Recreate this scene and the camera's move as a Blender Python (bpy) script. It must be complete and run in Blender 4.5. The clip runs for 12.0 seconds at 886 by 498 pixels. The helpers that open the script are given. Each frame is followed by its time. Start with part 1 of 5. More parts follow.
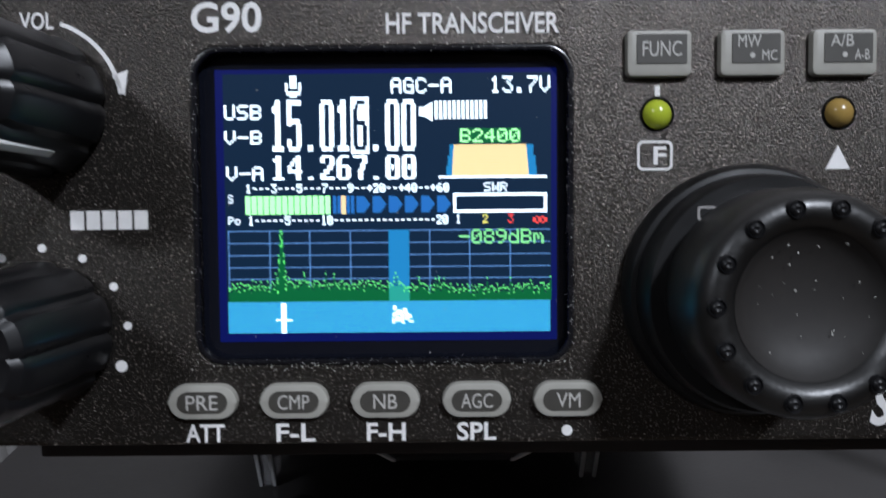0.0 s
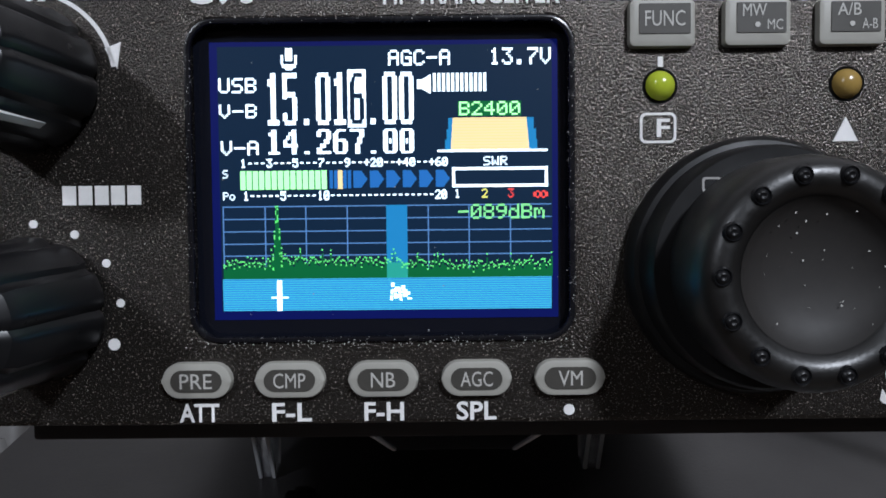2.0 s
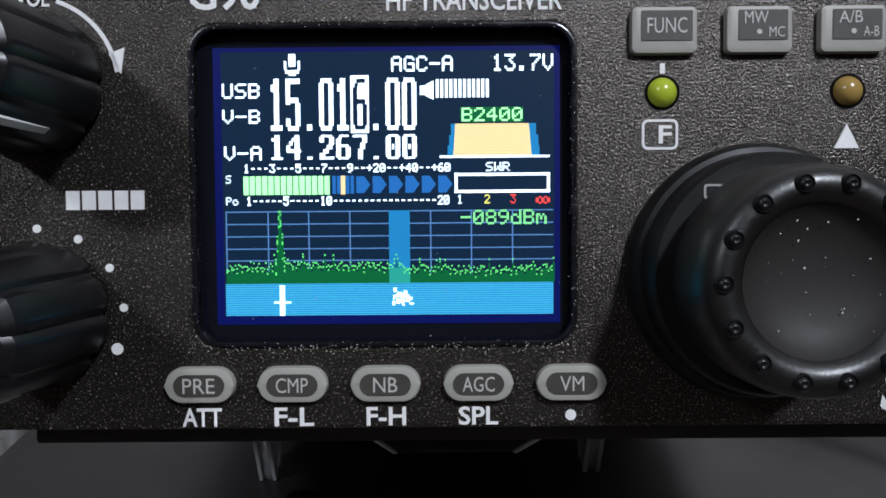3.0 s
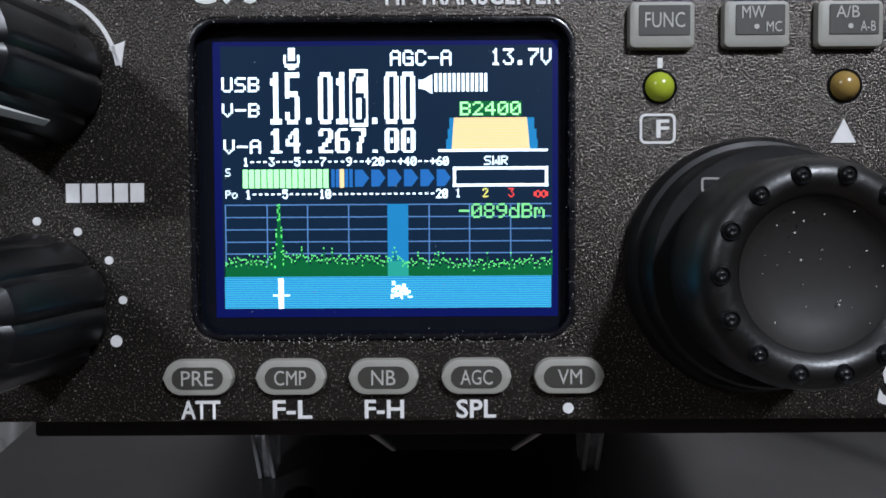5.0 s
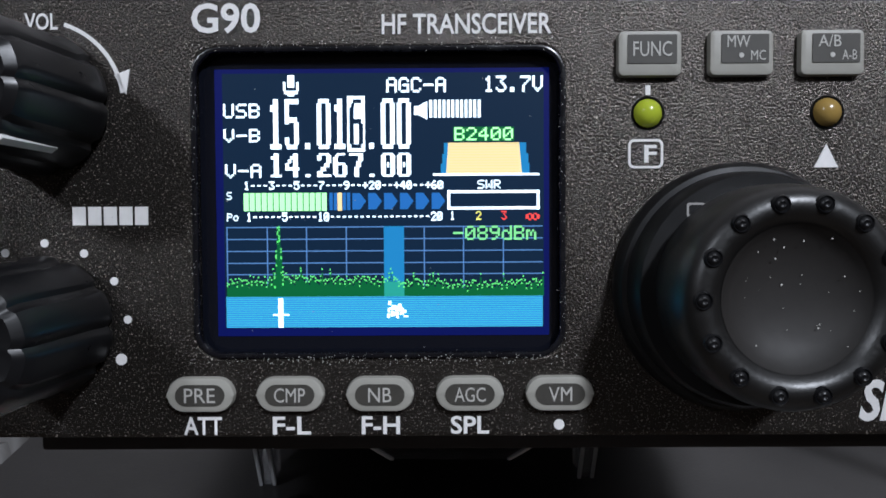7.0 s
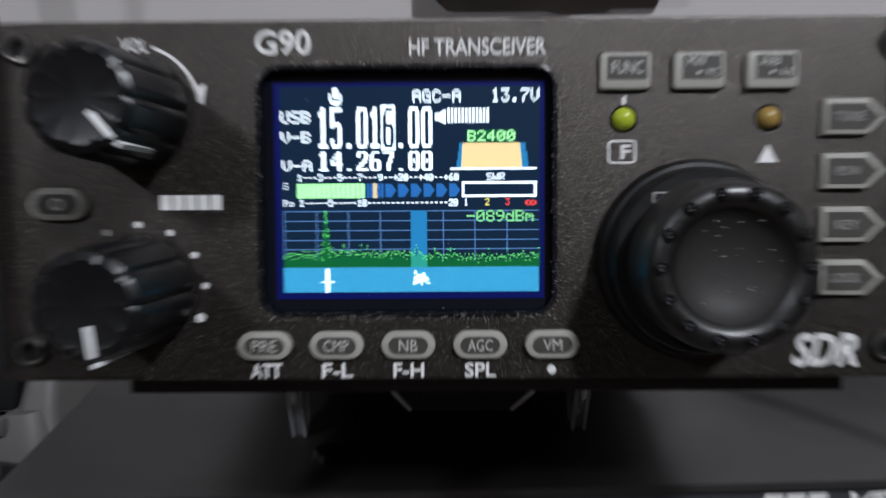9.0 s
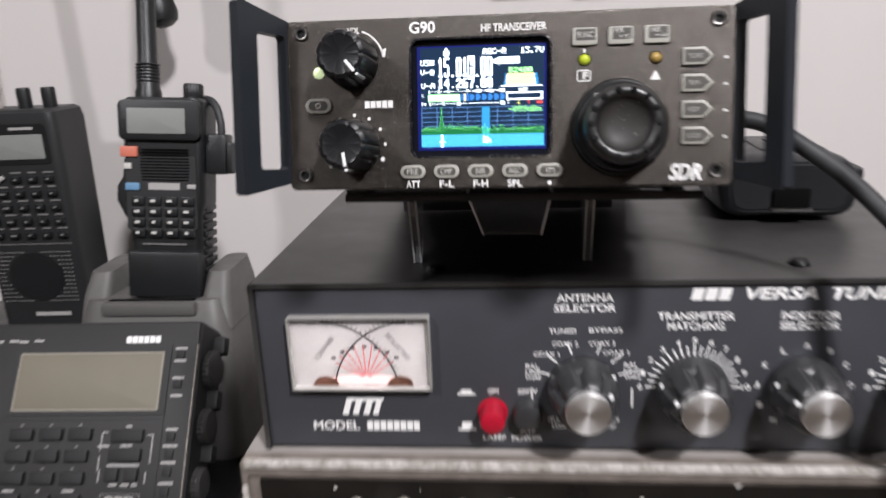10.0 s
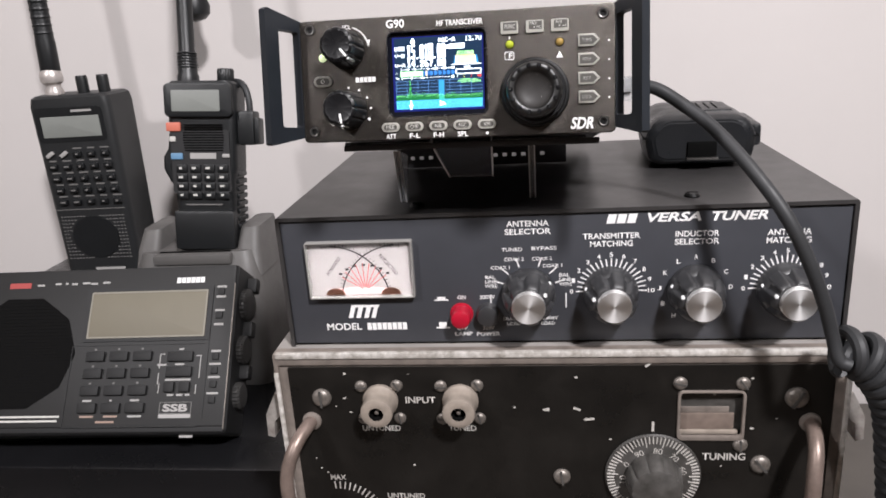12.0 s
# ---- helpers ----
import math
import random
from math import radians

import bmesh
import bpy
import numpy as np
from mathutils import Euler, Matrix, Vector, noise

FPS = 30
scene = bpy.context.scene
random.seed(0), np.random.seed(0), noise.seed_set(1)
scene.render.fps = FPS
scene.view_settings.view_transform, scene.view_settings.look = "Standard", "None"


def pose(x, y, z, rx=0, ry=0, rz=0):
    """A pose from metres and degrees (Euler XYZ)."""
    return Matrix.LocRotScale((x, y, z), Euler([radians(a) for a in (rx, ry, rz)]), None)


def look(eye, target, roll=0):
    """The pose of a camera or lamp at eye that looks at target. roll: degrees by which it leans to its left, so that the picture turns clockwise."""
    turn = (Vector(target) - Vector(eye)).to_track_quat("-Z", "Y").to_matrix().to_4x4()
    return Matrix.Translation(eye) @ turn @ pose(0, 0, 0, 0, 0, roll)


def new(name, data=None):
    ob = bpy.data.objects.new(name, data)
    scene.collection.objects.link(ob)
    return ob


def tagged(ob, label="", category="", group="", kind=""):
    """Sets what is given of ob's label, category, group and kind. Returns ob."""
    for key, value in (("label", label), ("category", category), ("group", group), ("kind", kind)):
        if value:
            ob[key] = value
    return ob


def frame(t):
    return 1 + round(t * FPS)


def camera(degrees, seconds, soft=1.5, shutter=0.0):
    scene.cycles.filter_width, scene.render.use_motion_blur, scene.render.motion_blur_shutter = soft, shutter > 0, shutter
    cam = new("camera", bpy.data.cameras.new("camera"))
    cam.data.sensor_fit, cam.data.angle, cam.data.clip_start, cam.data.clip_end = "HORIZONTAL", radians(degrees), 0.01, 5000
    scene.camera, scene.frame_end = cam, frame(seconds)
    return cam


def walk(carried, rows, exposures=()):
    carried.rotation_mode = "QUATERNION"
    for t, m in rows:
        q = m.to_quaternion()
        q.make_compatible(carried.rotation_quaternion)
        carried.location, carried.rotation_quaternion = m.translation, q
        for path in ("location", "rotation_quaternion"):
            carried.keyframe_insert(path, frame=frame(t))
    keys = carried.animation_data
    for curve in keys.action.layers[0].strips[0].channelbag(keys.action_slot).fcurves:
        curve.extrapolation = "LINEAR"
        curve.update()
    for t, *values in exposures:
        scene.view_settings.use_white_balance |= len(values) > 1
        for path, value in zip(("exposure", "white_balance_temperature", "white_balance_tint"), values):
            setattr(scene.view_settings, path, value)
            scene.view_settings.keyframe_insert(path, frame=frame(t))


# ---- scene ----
EXPOSURES = [(0.0, -0.75, 5720, 6), (7.2, -0.75, 5720, 6), (8.8, -0.92, 5800, 6), (9.2, -0.62, 6050, 8), (9.7, 0.0, 6250, 9), (10.5, 0.33, 6400, 10), (12.0, 0.40, 6400, 10)]
cam = camera(62.26, 12.0, soft=1.7, shutter=0.85)
# seconds, x, y, z, yaw, pitch, roll
ROWS = [
    (0.0, 0.0046, -0.0251, 0.2915, -1.85, -13.96, 0.70),
    (0.5, 0.0071, -0.0247, 0.2880, -1.31, -13.10, 0.86),
    (1.0, 0.0053, -0.0250, 0.2893, -1.61, -13.82, 0.89),
    (1.5, 0.0053, -0.0242, 0.2888, -1.77, -14.12, 0.90),
    (2.0, 0.0051, -0.0243, 0.2883, -1.58, -13.63, 0.89),
    (2.5, 0.0048, -0.0231, 0.2878, -1.61, -13.88, 0.82),
    (3.0, 0.0048, -0.0244, 0.2889, -1.60, -13.63, 0.74),
    (5.0, 0.0050, -0.0249, 0.2879, -1.53, -13.31, 0.62),
    (5.5, 0.0042, -0.0238, 0.2902, -1.78, -14.42, 0.68),
    (6.0, 0.0047, -0.0243, 0.2885, -1.54, -13.16, 0.60),
    (6.5, 0.0050, -0.0246, 0.2905, -1.67, -14.04, 0.67),
    (7.0, 0.0057, -0.0267, 0.2906, -1.41, -13.32, 0.64),
    (7.2, 0.0052, -0.0260, 0.2903, -1.63, -13.85, 0.61),
    (8.8, 0.0040, -0.0325, 0.2922, -1.42, -14.58, 0.58),
    (9.0, 0.0035, -0.0447, 0.2949, -1.31, -14.90, 0.75),
    (9.2, 0.0045, -0.0634, 0.3004, -0.08, -15.36, 1.02),
    (9.5, 0.0024, -0.0966, 0.3036, 1.47, -16.55, 1.60),
    (9.7, 0.0056, -0.1186, 0.3036, 3.86, -17.01, 2.29),
    (10.0, 0.0088, -0.1534, 0.2954, 4.92, -16.56, 2.34),
    (10.5, 0.0260, -0.1970, 0.3002, 5.36, -16.98, 2.90),
    (11.0, 0.0356, -0.2170, 0.3006, 5.85, -17.14, 3.31),
    (11.5, 0.0354, -0.2277, 0.2999, 6.28, -17.50, 3.53),
    (12.0, 0.0364, -0.2349, 0.2997, 6.42, -17.92, 3.69),
]
walk(cam, [(t, pose(x, y, z, 90 + pitch, roll, yaw)) for t, x, y, z, yaw, pitch, roll in ROWS], EXPOSURES)

# Fitted places
RADIO = pose(0.0071, 0.0481, 0.2769, -11.31, 0.28, -1.61)  # middle of the transceiver's front
TUNER_Y, TUNER_TOP_Z, BOX_Y = 0.0796, 0.2145, 0.0710

# World, lamps
world = bpy.data.worlds.new("world")
scene.world = world
world.use_nodes = True
world.node_tree.nodes["Background"].inputs[0].default_value = (0.9, 0.93, 1.0, 1)
world.node_tree.nodes["Background"].inputs[1].default_value = 0.05


def area_lamp(name, at, aim, size, watts, colour):
    data = bpy.data.lights.new(name, "AREA")
    data.shape, data.size, data.energy, data.color = "DISK", size, watts, colour
    ob = new(name, data)
    ob.matrix_world = look(at, aim)
    return ob


area_lamp("ceiling_lamp_right", (0.60, -0.95, 1.42), (0.0, 0.1, 0.2), 0.15, 36.0, (1.0, 0.96, 0.97))
area_lamp("ceiling_lamp_left", (-0.80, -0.82, 1.10), (-0.05, 0.2, 0.2), 0.11, 7.0, (1.0, 0.96, 0.97))


# Materials
def mat(name, colour, rough=0.5, metal=0.0, vary=0.0, vscale=60.0, bump=0.0, bscale=900.0, dark=None, rvary=0.0, spec=0.5, coat=0.0, glow=0.0, rand=0.0):
    m = bpy.data.materials.new(name)
    m.use_nodes = True
    nt = m.node_tree
    b = nt.nodes["Principled BSDF"]
    b.inputs["Base Color"].default_value = (*colour, 1)
    b.inputs["Roughness"].default_value = rough
    b.inputs["Metallic"].default_value = metal
    b.inputs["Specular IOR Level"].default_value = spec
    b.inputs["Coat Weight"].default_value = coat
    tc = nt.nodes.new("ShaderNodeTexCoord")
    if vary or rvary:
        n = nt.nodes.new("ShaderNodeTexNoise")
        n.inputs["Scale"].default_value = vscale
        n.inputs["Detail"].default_value = 6
        n.inputs["Roughness"].default_value = 0.65
        nt.links.new(tc.outputs["Object"], n.inputs["Vector"])
        r = nt.nodes.new("ShaderNodeMapRange")
        r.inputs[1].default_value, r.inputs[2].default_value = 0.3, 0.7
        nt.links.new(n.outputs["Fac"], r.inputs[0])
        if vary:
            mix = nt.nodes.new("ShaderNodeMix")
            mix.data_type = "RGBA"
            mix.inputs[6].default_value = (*colour, 1)
            d = dark or tuple(c * (1 - vary) for c in colour)
            mix.inputs[7].default_value = (*d, 1)
            nt.links.new(r.outputs[0], mix.inputs[0])
            nt.links.new(mix.outputs[2], b.inputs["Base Color"])
        if rvary:
            q = nt.nodes.new("ShaderNodeMapRange")
            q.inputs[3].default_value, q.inputs[4].default_value = max(0.02, rough - rvary), min(1, rough + rvary)
            nt.links.new(r.outputs[0], q.inputs[0])
            nt.links.new(q.outputs[0], b.inputs["Roughness"])
    if bump:
        n2 = nt.nodes.new("ShaderNodeTexNoise")
        n2.inputs["Scale"].default_value = bscale
        n2.inputs["Detail"].default_value = 3
        bp = nt.nodes.new("ShaderNodeBump")
        bp.inputs["Strength"].default_value = bump
        bp.inputs["Distance"].default_value = 0.0003
        nt.links.new(tc.outputs["Object"], n2.inputs["Vector"])
        nt.links.new(n2.outputs["Fac"], bp.inputs["Height"])
        nt.links.new(bp.outputs[0], b.inputs["Normal"])
    if glow:
        b.inputs["Emission Color"].default_value = (*colour, 1)
        b.inputs["Emission Strength"].default_value = glow
    return m


def glow(name, colour, strength=1.0):
    return mat(name, colour, 0.4, glow=1.24 * strength, spec=0.2)


def clear(name, colour, rough, ior=1.49):
    m = mat(name, colour, rough)
    b = m.node_tree.nodes["Principled BSDF"]
    b.inputs["Transmission Weight"].default_value = 1.0
    b.inputs["IOR"].default_value = ior
    return m


def speckled(name, base, spark, scale, lo, hi, rough):
    """Dark paint with a rough sand-like grain; fine bright flecks put its glints into the colour."""
    m = mat(name, base, rough, bump=0.46, bscale=scale, spec=0.78)
    nt = m.node_tree
    b = nt.nodes["Principled BSDF"]
    b.inputs["Specular Tint"].default_value = (1.0, 0.90, 0.81, 1)
    tc = nt.nodes.new("ShaderNodeTexCoord")
    n = nt.nodes.new("ShaderNodeTexNoise")
    n.inputs["Scale"].default_value = scale * 1.15
    n.inputs["Detail"].default_value = 2
    n.inputs["Roughness"].default_value = 0.6
    r = nt.nodes.new("ShaderNodeMapRange")
    r.inputs[1].default_value, r.inputs[2].default_value = lo, hi
    mix = nt.nodes.new("ShaderNodeMix")
    mix.data_type = "RGBA"
    mix.inputs[6].default_value = (*base, 1)
    mix.inputs[7].default_value = (*spark, 1)
    nt.links.new(tc.outputs["Object"], n.inputs["Vector"])
    nt.links.new(n.outputs["Fac"], r.inputs[0])
    nt.links.new(r.outputs[0], mix.inputs[0])
    nt.links.new(mix.outputs[2], b.inputs["Base Color"])
    return m


PANEL = speckled("grained_black_paint", (0.0085, 0.0078, 0.0072), (0.25, 0.22, 0.195), 4300, 0.62, 0.67, 0.27)
CASE = mat("black_case_paint", (0.022, 0.022, 0.023), 0.5, vary=0.3, vscale=80, bump=0.3, bscale=1800)
HANDLE = mat("blue_black_anodised", (0.015, 0.0185, 0.024), 0.42, vary=0.3, vscale=50, bump=0.2, bscale=2500)
KNOB = mat("black_knob_plastic", (0.007, 0.007, 0.008), 0.34, rvary=0.08, vscale=200, spec=0.35)
DIALFACE = mat("dark_dial_face", (0.026, 0.0235, 0.022), 0.58, vary=0.35, vscale=120, rvary=0.08, spec=0.4)
DIAL = mat("satin_dial_plastic", (0.0055, 0.0052, 0.005), 0.40, rvary=0.08, vscale=200, bump=0.08, bscale=2500, spec=0.75)
GLASS_BLACK = mat("black_display_glass", (0.006, 0.007, 0.012), 0.12, rvary=0.08, vscale=150)
RIM = mat("moulded_rim", (0.006, 0.006, 0.008), 0.25, rvary=0.1, vscale=400)
GREY_BTN = mat("grey_button", (0.37, 0.36, 0.32), 0.5, vary=0.15, vscale=200)
DARK_BTN = mat("dark_legend_field", (0.060, 0.056, 0.048), 0.5, vary=0.25, vscale=300)
LEGEND = mat("grey_legend_print", (0.5, 0.49, 0.46), 0.55)
PRINT = mat("white_print", (0.86, 0.85, 0.84), 0.55, vary=0.12, vscale=600)
WHITE = mat("white_plastic_mark", (0.8, 0.8, 0.8), 0.4)
LED_G = mat("green_lamp", (0.38, 0.45, 0.03), 0.2, glow=0.10)
LED_A = mat("amber_lamp_unlit", (0.33, 0.22, 0.06), 0.22)
LED_GREEN = mat("pale_green_lamp", (0.72, 0.85, 0.48), 0.25, glow=0.55)
SCREW = mat("black_screw", (0.03, 0.03, 0.03), 0.35, 0.8, vary=0.4, vscale=700)
COLLAR = mat("matte_black_collar", (0.0045, 0.0045, 0.005), 0.45, rvary=0.08, vscale=200, spec=0.35)
CASE_TOP = mat("grey_worn_paint", (0.36, 0.335, 0.315), 0.45, 0.1, vary=0.3, vscale=35, rvary=0.12, bump=0.15, bscale=400)
LCD_RIM = mat("dull_tan_edge", (0.20, 0.185, 0.15), 0.5)
# opaque pale colour standing in for light caught in acrylic edges
FIN_EDGE = mat("painted_edge_glow", (0.68, 0.69, 0.71), 0.4, spec=0.4)
SMOKE = mat("dark_smoky_acrylic", (0.050, 0.049, 0.053), 0.22)
TKNOB = mat("glossy_phenolic", (0.026, 0.026, 0.028), 0.36, rvary=0.06, vscale=150, spec=1.0)
SCREW_RIM = mat("worn_steel_screw", (0.22, 0.21, 0.20), 0.35, 0.9, vary=0.5, vscale=900)
LIP = clear("clear_lip", (0.62, 0.64, 0.68), 0.12)
LIP.node_tree.nodes["Principled BSDF"].inputs["Transmission Weight"].default_value = 0.975
COPPERY = mat("worn_brown_rod", (0.34, 0.265, 0.23), 0.42, 0.5, vary=0.9, vscale=60, dark=(0.16, 0.12, 0.10), bump=0.3, bscale=500)
EDGE = mat("bright_chipped_edge", (0.86, 0.83, 0.79), 0.4, 0.3, vary=1.0, vscale=190, dark=(0.30, 0.265, 0.23), rvary=0.15, bump=0.5, bscale=600)
ACRYLIC = clear("clear_acrylic", (0.93, 0.95, 0.97), 0.03)
FROST = clear("edge_lit_acrylic", (0.86, 0.88, 0.92), 0.12)
FROST.node_tree.nodes["Principled BSDF"].inputs["Transmission Weight"].default_value = 0.78
PLUG = clear("clear_plug_plastic", (0.95, 0.96, 0.97), 0.06)
PLUG.node_tree.nodes["Principled BSDF"].inputs["Transmission Weight"].default_value = 0.72
CABLE = mat("rubber_cable", (0.027, 0.028, 0.030), 0.58, vary=0.3, vscale=60, rvary=0.1)
MIC = mat("mic_plastic", (0.012, 0.013, 0.015), 0.36, vary=0.35, vscale=70, rvary=0.12, bump=0.2, bscale=2500)
# near-black colour standing in for the shade inside holes and slots
HOLE = mat("recess_shade_black", (0.003, 0.003, 0.003), 0.9, spec=0.08)
TUNER_TOP = mat("satin_black_cover", (0.038, 0.036, 0.036), 0.38, vary=0.35, vscale=30, rvary=0.05, spec=0.8, bump=0.12, bscale=1600)
TUNER_FACE = mat("charcoal_panel", (0.048, 0.050, 0.058), 0.42, vary=0.15, vscale=40, bump=0.1, bscale=2500)
METER_FRAME = mat("clear_cream_bezel", (0.30, 0.29, 0.275), 0.25, vary=0.15, vscale=120)
METER_PAPER = mat("meter_paper", (0.34, 0.318, 0.31), 0.6, vary=0.06, vscale=60)
METER_INK = mat("meter_ink", (0.025, 0.024, 0.026), 0.6)
METER_RED = mat("meter_red_ink", (0.45, 0.07, 0.075), 0.6)
METER_PINK = mat("meter_painted_glow", (0.80, 0.50, 0.48), 0.6, vary=0.2, vscale=200)
METER_BROWN = mat("meter_brass_part", (0.13, 0.055, 0.035), 0.4, 0.3, vary=0.4, vscale=300)
RED_BTN = mat("red_push_button", (0.42, 0.008, 0.028), 0.3, vary=0.2, vscale=200)
OLD_BLACK = mat("worn_black_crackle", (0.006, 0.0058, 0.0055), 0.34, vary=0.9, vscale=26, dark=(0.013, 0.0115, 0.010), spec=0.35, rvary=0.15, bump=0.25, bscale=700)
BARE = mat("worn_bare_metal", (0.56, 0.53, 0.50), 0.45, 0.45, vary=1.0, vscale=90, dark=(0.22, 0.19, 0.17), rvary=0.15, bump=0.4, bscale=500)
PINKISH = mat("primer_brown_edge", (0.235, 0.20, 0.175), 0.5, vary=0.5, vscale=90, bump=0.2, bscale=600)
NICKEL = mat("dull_nickel", (0.30, 0.27, 0.245), 0.42, 0.5, vary=0.7, vscale=250, dark=(0.12, 0.105, 0.09))
CONNECTOR = mat("pale_plated_connector", (0.62, 0.57, 0.54), 0.35, 0.5, vary=0.3, vscale=200)
DRUM = mat("pinkish_drum", (0.20, 0.155, 0.13), 0.55, vary=0.3, vscale=200)
CERAMIC = mat("stained_ceramic", (0.34, 0.29, 0.245), 0.45, vary=0.35, vscale=140, bump=0.15, bscale=800)
OLD_PRINT = mat("worn_white_engraving", (0.62, 0.59, 0.55), 0.6, vary=0.45, vscale=700)
OLD_KNOB = mat("old_bakelite", (0.035, 0.033, 0.03), 0.4, vary=0.5, vscale=120, dark=(0.09, 0.085, 0.08))
PORT = mat("portable_grey_plastic", (0.0105, 0.0102, 0.0102), 0.55, vary=0.2, vscale=50, bump=0.2, bscale=2500)
PORT_DARK = mat("portable_black_plastic", (0.0065, 0.0065, 0.007), 0.55, vary=0.3, vscale=90)
GRILLE = mat("black_grille_cloth", (0.0022, 0.0021, 0.0021), 0.85, vary=0.4, vscale=300, spec=0.15)
WHEEL = mat("ribbed_wheel_rubber", (0.030, 0.029, 0.028), 0.45, vary=0.3, vscale=200)
PORT_KEY = mat("rubber_key", (0.008, 0.008, 0.0085), 0.65, vary=0.2, vscale=200)
LCD_TAN = mat("unlit_lcd", (0.150, 0.134, 0.098), 0.55, vary=0.12, vscale=18)
LCD_GREY = mat("unlit_grey_lcd", (0.205, 0.215, 0.20), 0.45, vary=0.12, vscale=30)
RED_PRINT = mat("faded_red_print", (0.32, 0.05, 0.045), 0.6)
FAINT_PRINT = mat("faint_grey_print", (0.15, 0.145, 0.14), 0.6)
BROWN_PRINT = mat("brown_print", (0.30, 0.21, 0.17), 0.6)
DIM_PRINT = mat("dim_grey_print", (0.33, 0.32, 0.31), 0.6)
HT = mat("handheld_black_plastic", (0.009, 0.010, 0.011), 0.40, vary=0.3, vscale=70, bump=0.25, bscale=2500)
HT_GREY = mat("handheld_grey_face", (0.018, 0.018, 0.019), 0.5, vary=0.2, vscale=90)
ORANGE = mat("orange_key", (0.52, 0.15, 0.10), 0.45)
BLUE = mat("blue_key", (0.12, 0.24, 0.38), 0.45)
CRADLE = mat("charger_dark_grey", (0.105, 0.10, 0.096), 0.55, vary=0.2, vscale=40, rvary=0.1)
SCAN = mat("scanner_charcoal", (0.018, 0.019, 0.020), 0.42, vary=0.2, vscale=50, bump=0.25, bscale=2200)
WALL = mat("painted_wall", (0.575, 0.542, 0.526), 0.75, vary=0.05, vscale=6, bump=0.15, bscale=260)
CABINET = mat("black_cabinet", (0.009, 0.009, 0.010), 0.22, vary=0.4, vscale=25, rvary=0.1, bump=0.15, bscale=900)
TABLE = mat("dark_table", (0.09, 0.08, 0.07), 0.5, vary=0.3, vscale=12)
FLOOR = mat("brown_floor", (0.20, 0.15, 0.11), 0.5, vary=0.35, vscale=5)
# made-up dark tones for unseen walls and ceiling, to lower the ambient light
FAR_WALL = mat("dark_unseen_wall", (0.22, 0.19, 0.165), 0.7, vary=0.2, vscale=5, bump=0.1, bscale=200)
CEIL = mat("greyed_unseen_ceiling", (0.42, 0.41, 0.40), 0.8, vary=0.05, vscale=4)

S_BG = glow("screen_navy", (0.0035, 0.012, 0.029), 1.20)
S_WHITE = glow("screen_white", (0.85, 0.95, 1.0), 1.72)
S_BLUE = glow("screen_blue", (0.070, 0.37, 0.55), 1.12)
S_BLUE2 = glow("screen_dim_blue", (0.02, 0.10, 0.30), 1.35)
S_BAND = glow("screen_band_blue", (0.022, 0.165, 0.36), 1.10)
S_GRID = glow("screen_grid", (0.08, 0.17, 0.36), 1.20)
S_GREEN = glow("screen_green", (0.15, 0.66, 0.15), 1.27)
S_LIME = glow("screen_pale_green", (0.42, 0.90, 0.38), 1.42)
S_DKGREEN = glow("screen_dark_green", (0.006, 0.085, 0.024), 1.2)
S_BANDGREEN = glow("screen_teal", (0.03, 0.25, 0.19), 1.2)
S_SAND = glow("screen_sand", (0.80, 0.62, 0.30), 1.05)
S_SAND_DIM = glow("screen_dim_sand", (0.58, 0.46, 0.22), 1.0)
S_MID = glow("screen_mid_green", (0.24, 0.68, 0.24), 1.1)
S_RED = glow("screen_red", (0.80, 0.06, 0.05), 1.35)
S_YELLOW = glow("screen_yellow", (0.85, 0.75, 0.15), 1.35)
S_EDGE = glow("screen_backlight_bleed", (0.002, 0.004, 0.060), 1.15)


# Mesh tools
def cube(bm, x, y, z, sx, sy, sz, bevel=0.0, m=None, seg=2):
    """A bevelled box round a centre, added to bm."""
    t = bmesh.new()
    bmesh.ops.create_cube(t, size=1, matrix=Matrix.Translation((x, y, z)) @ Matrix.Diagonal((sx, sy, sz, 1)))
    if bevel:
        bmesh.ops.bevel(t, geom=t.edges[:], offset=bevel, segments=seg, affect="EDGES", profile=0.6)
    return merge(bm, t, m)


def merge(bm, t, m=None):
    if m is not None:
        t.transform(m)
    me = bpy.data.meshes.new("t")
    t.to_mesh(me)
    t.free()
    bm.from_mesh(me)
    bpy.data.meshes.remove(me)
    return bm


def lathe(bm, profile, segs=40, m=None, flutes=0, depth=0.0, power=4):
    """Turns (radius, forward) pairs round the axis that points at the viewer (-y); flutes cut waves into it."""
    t = bmesh.new()
    rings = []
    for r, h in profile:
        if r < 1e-7:
            rings.append([t.verts.new((0, -h, 0))])
        else:
            ring = []
            for i in range(segs):
                a = 2 * math.pi * i / segs
                q = r
                if flutes:
                    q = r * (1 - depth * max(0.0, math.cos(a * flutes)) ** power)
                ring.append(t.verts.new((q * math.cos(a), -h, q * math.sin(a))))
            rings.append(ring)
    for a, b in zip(rings, rings[1:]):
        for i in range(segs):
            j = (i + 1) % segs
            if len(a) == 1 and len(b) == 1:
                continue
            if len(a) == 1:
                t.faces.new((a[0], b[i], b[j]))
            elif len(b) == 1:
                t.faces.new((a[i], a[j], b[0]))
            else:
                t.faces.new((a[i], a[j], b[j], b[i]))
    bmesh.ops.recalc_face_normals(t, faces=t.faces[:])
    return merge(bm, t, m)


